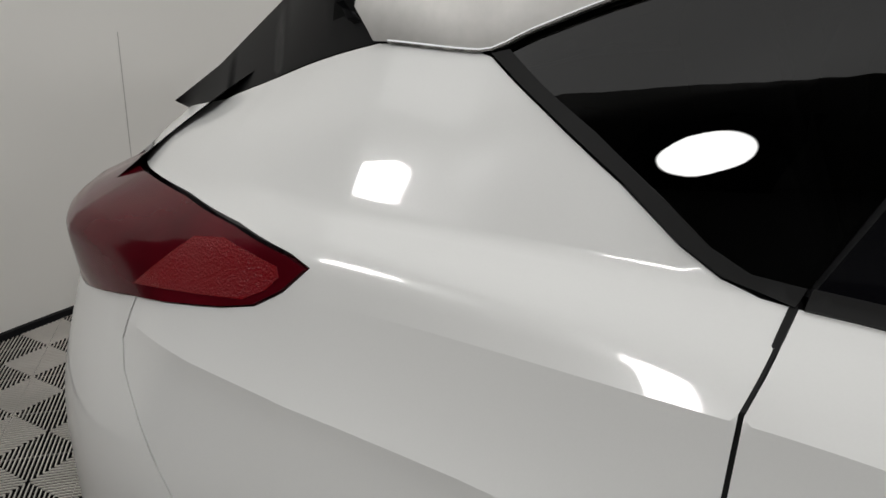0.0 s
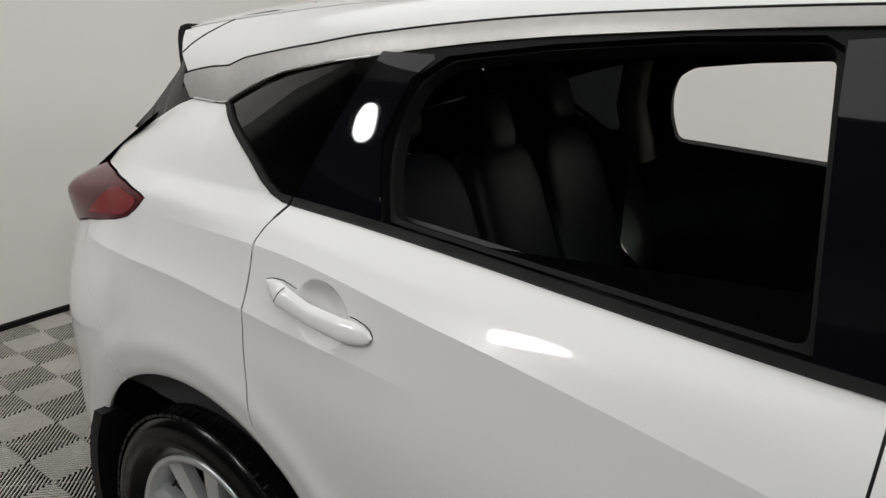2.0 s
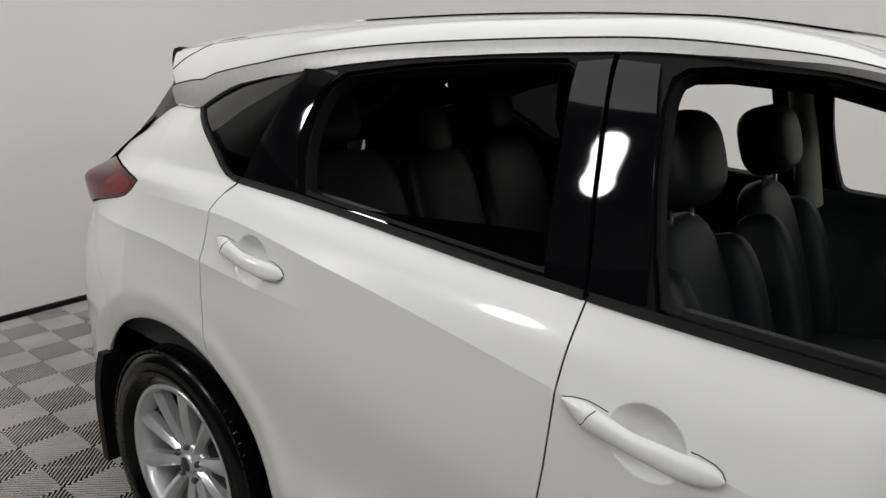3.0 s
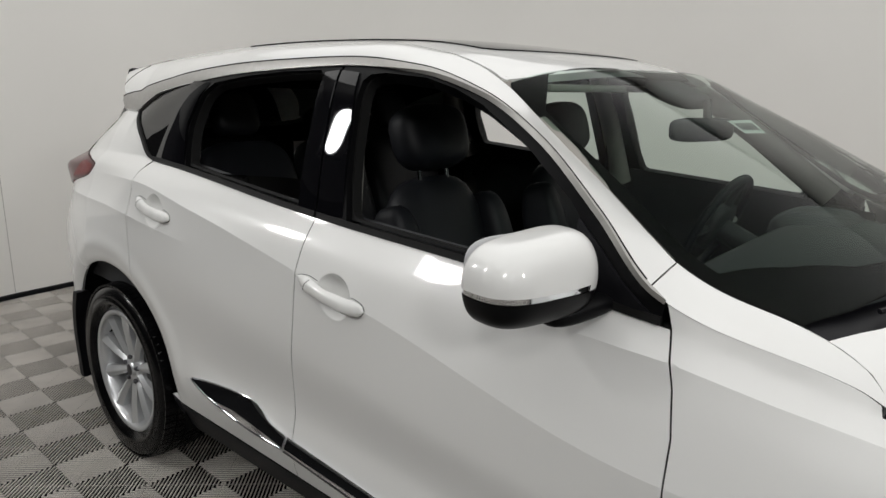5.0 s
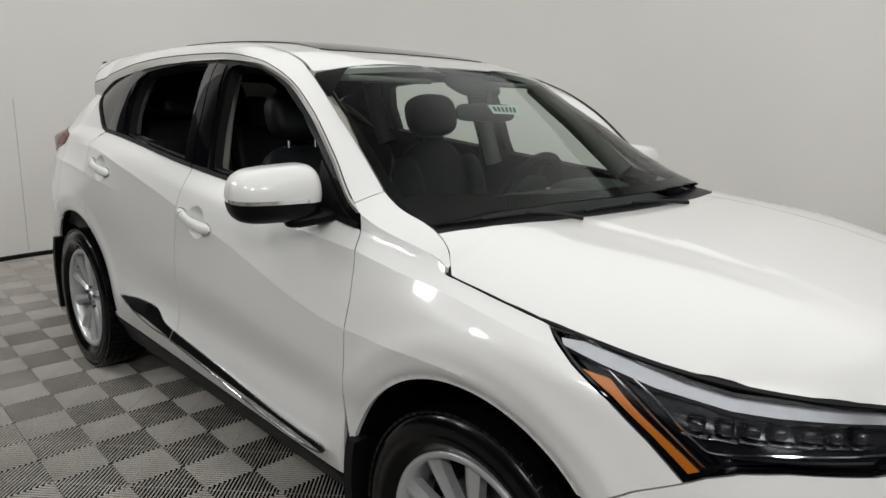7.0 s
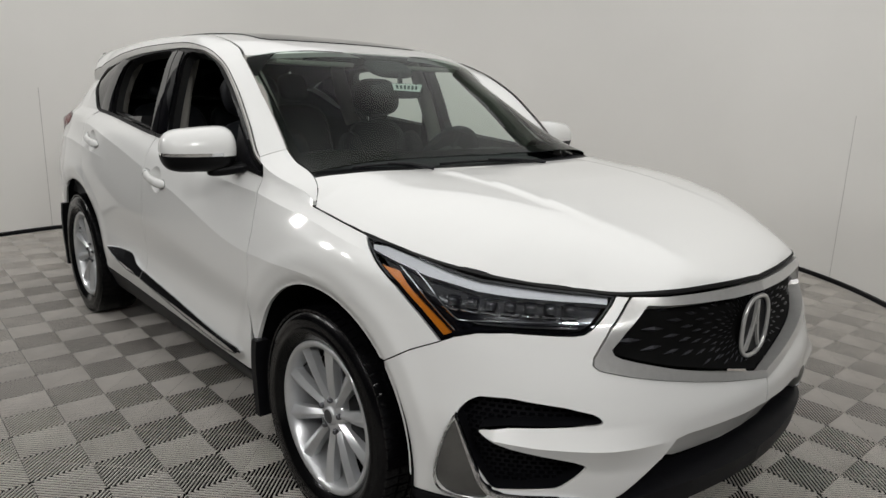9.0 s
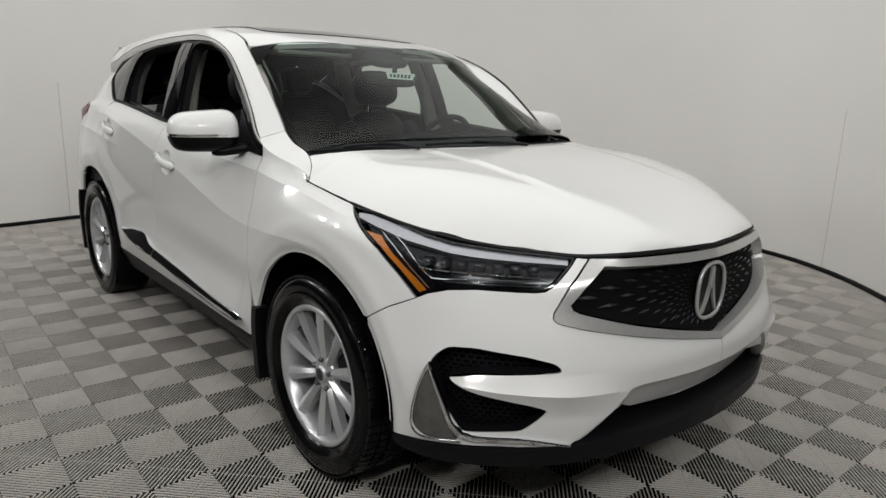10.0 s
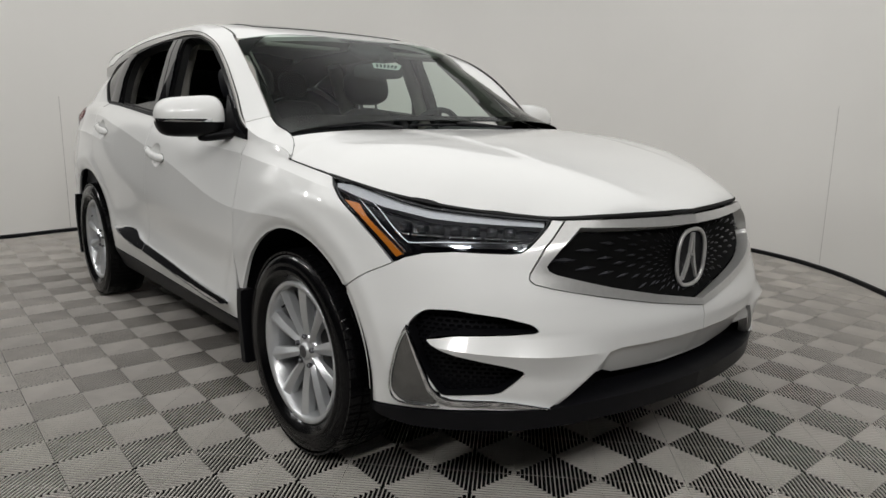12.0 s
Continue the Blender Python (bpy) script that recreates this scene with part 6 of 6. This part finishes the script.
# paper sticker inside the screen with unreadable figures as bars
QUAD = np.array([(-0.692, -0.128), (-0.688, 0.042), (-0.622, -0.025), (-0.632, -0.160)])


def on_sticker(u, v):
    return tuple((1 - v) * ((1 - u) * QUAD[0] + u * QUAD[1]) + v * ((1 - u) * QUAD[3] + u * QUAD[2]))


sticker = panel("paper_sticker", QUAD, PAPER, CAR, "white paper sticker with dark figures inside the windscreen", fn=screen_at, h=0.02, out=-0.006, lip=0.0, gap=0.0)
for k in range(6):
    u = 0.10 + 0.135 * k
    panel("figure_bar", [on_sticker(a, b) for a, b in ((u, 0.25), (u + 0.085, 0.25), (u + 0.085, 0.8), (u, 0.8))], INK, sticker, fn=screen_at, h=0.02, out=-0.0045, lip=0.0, gap=0.0)

# wipers
for y0, y1, x0, x1 in ((-0.66, -0.42, -0.245, -0.125), (-0.36, 0.14, -0.125, -0.095)):
    hold = empty("wiper", "black windscreen wiper arm and blade", "")
    hold.parent = CAR
    pts = [screen_at(x, y, 0.003)[0] for x, y in zip(np.linspace(x0 + 0.03, x1 + 0.03, 12), np.linspace(y0, y1, 12))]
    part("wiper_blade", tube(pts, 0.005, 6), BLACK_PLASTIC, hold)
    part("wiper_arm", tube([pts[5] + np.array([0.005, 0, 0.006]), pts[8] + np.array([0.012, 0, 0.004]), pts[11] + np.array([0.035, 0.0, -0.004])], [0.004, 0.005, 0.007], 8), BLACK_PLASTIC, hold)

# ---- floor tiles: ribbed plastic squares, each with four fields of slanted ribs ----
PITCH = 0.2012
TURN = -0.82


def clipped(loop, a, b, c):
    """The part of a convex loop where a x + b y <= c."""
    out = []
    for p, q in zip(loop, loop[1:] + loop[:1]):
        dp, dq = a * p[0] + b * p[1] - c, a * q[0] + b * q[1] - c
        if dp <= 0:
            out.append(p)
        if dp * dq < 0:
            t = dp / (dp - dq)
            out.append((p[0] + t * (q[0] - p[0]), p[1] + t * (q[1] - p[1])))
    return out


def tile_mesh():
    """One tile of two by two fields; the ribs of neighbouring fields run at right angles."""
    v, f = [], []
    c = PITCH
    n = 20
    step = 2 * c / n
    e = 0.0011
    for i in (0, 1):
        for j in (0, 1):
            x0, y0 = (i - 1) * c, (j - 1) * c
            up = (i + j) % 2 == 1
            square = [(e, e), (c - e, e), (c - e, c - e), (e, c - e)]
            for k in range(n):
                mid = -c + step * (k + 0.5)
                half = 0.11 * step
                rib = clipped(clipped(square, 1, -1, mid + half), -1, 1, half - mid)
                # a fine notch across the ribs on the field's diagonal
                for loop in (clipped(rib, 1, 1, c - 0.0016), clipped(rib, -1, -1, -c - 0.0016)):
                    if len(loop) < 3:
                        continue
                    if not up:
                        loop = [(c - x, y) for x, y in loop][::-1]
                    kk, m = len(v), len(loop)
                    v.extend([(x0 + x, y0 + y, 0.0) for x, y in loop] + [(x0 + x, y0 + y, -0.0056) for x, y in loop])
                    f.append(tuple(range(kk, kk + m)))
                    for t in range(m):
                        u = (t + 1) % m
                        f.append((kk + t, kk + m + t, kk + m + u, kk + u))
            # a slim tie under the notch
            w = 0.0018
            d = [(w, 0.0), (c, c - w), (c - w, c), (0.0, w)]
            if up:
                d = [(c - x, y) for x, y in d][::-1]
            kk = len(v)
            v.extend([(x0 + x, y0 + y, -0.0062) for x, y in d])
            f.append((kk, kk + 1, kk + 2, kk + 3))
    return raw_mesh("floor_tile", v, f, TILE_LIGHT, False)


def lay_tiles():
    me = tile_mesh()
    size = 2 * PITCH
    turn = pose(1.016, 0.368, 0, 0, 0, TURN)
    spots = []
    cells = [(i, j) for i in range(-24, 16) for j in range(-22, 18)]
    places = np.array([tuple((turn @ Vector((size * i, size * j, 0))).xy) for i, j in cells])
    ok = np.zeros(len(cells), bool)
    for a in ((0, 0), (0.2, 0.2), (-0.2, 0.2), (0.2, -0.2), (-0.2, -0.2)):
        ok |= inside(WALL_LINE, places + np.array(a))
    for (i, j), p, good in zip(cells, places, ok):
        if good:
            spots.append((math.hypot(p[0] - 0.3, p[1] + 0.9), i, j, Vector((*p, 0))))
    spots.sort(key=lambda q: q[0])
    for _, i, j, p in spots[:300]:
        ob = new("floor_tile", me)
        ob.parent = FLOOR
        ob.matrix_world = Matrix.Translation(p) @ pose(0, 0, 0, 0, 0, TURN)
    base_v = np.array([tuple(q.co) for q in me.vertices])
    base_f = [tuple(q.vertices) for q in me.polygons]
    v, f = [], []
    c, s = math.cos(radians(TURN)), math.sin(radians(TURN))
    rot = np.array([[c, s, 0], [-s, c, 0], [0, 0, 1]])
    for n, (_, i, j, p) in enumerate(spots[300:]):
        v.append(base_v @ rot + np.array(p))
        f += [tuple(a + n * len(base_v) for a in q) for q in base_f]
    if v:
        rest = link_mesh("far_tiles", raw_mesh("far_tiles", np.vstack(v), f, TILE_LIGHT, False), FLOOR)
        tagged(rest, kind="stuff")


lay_tiles()
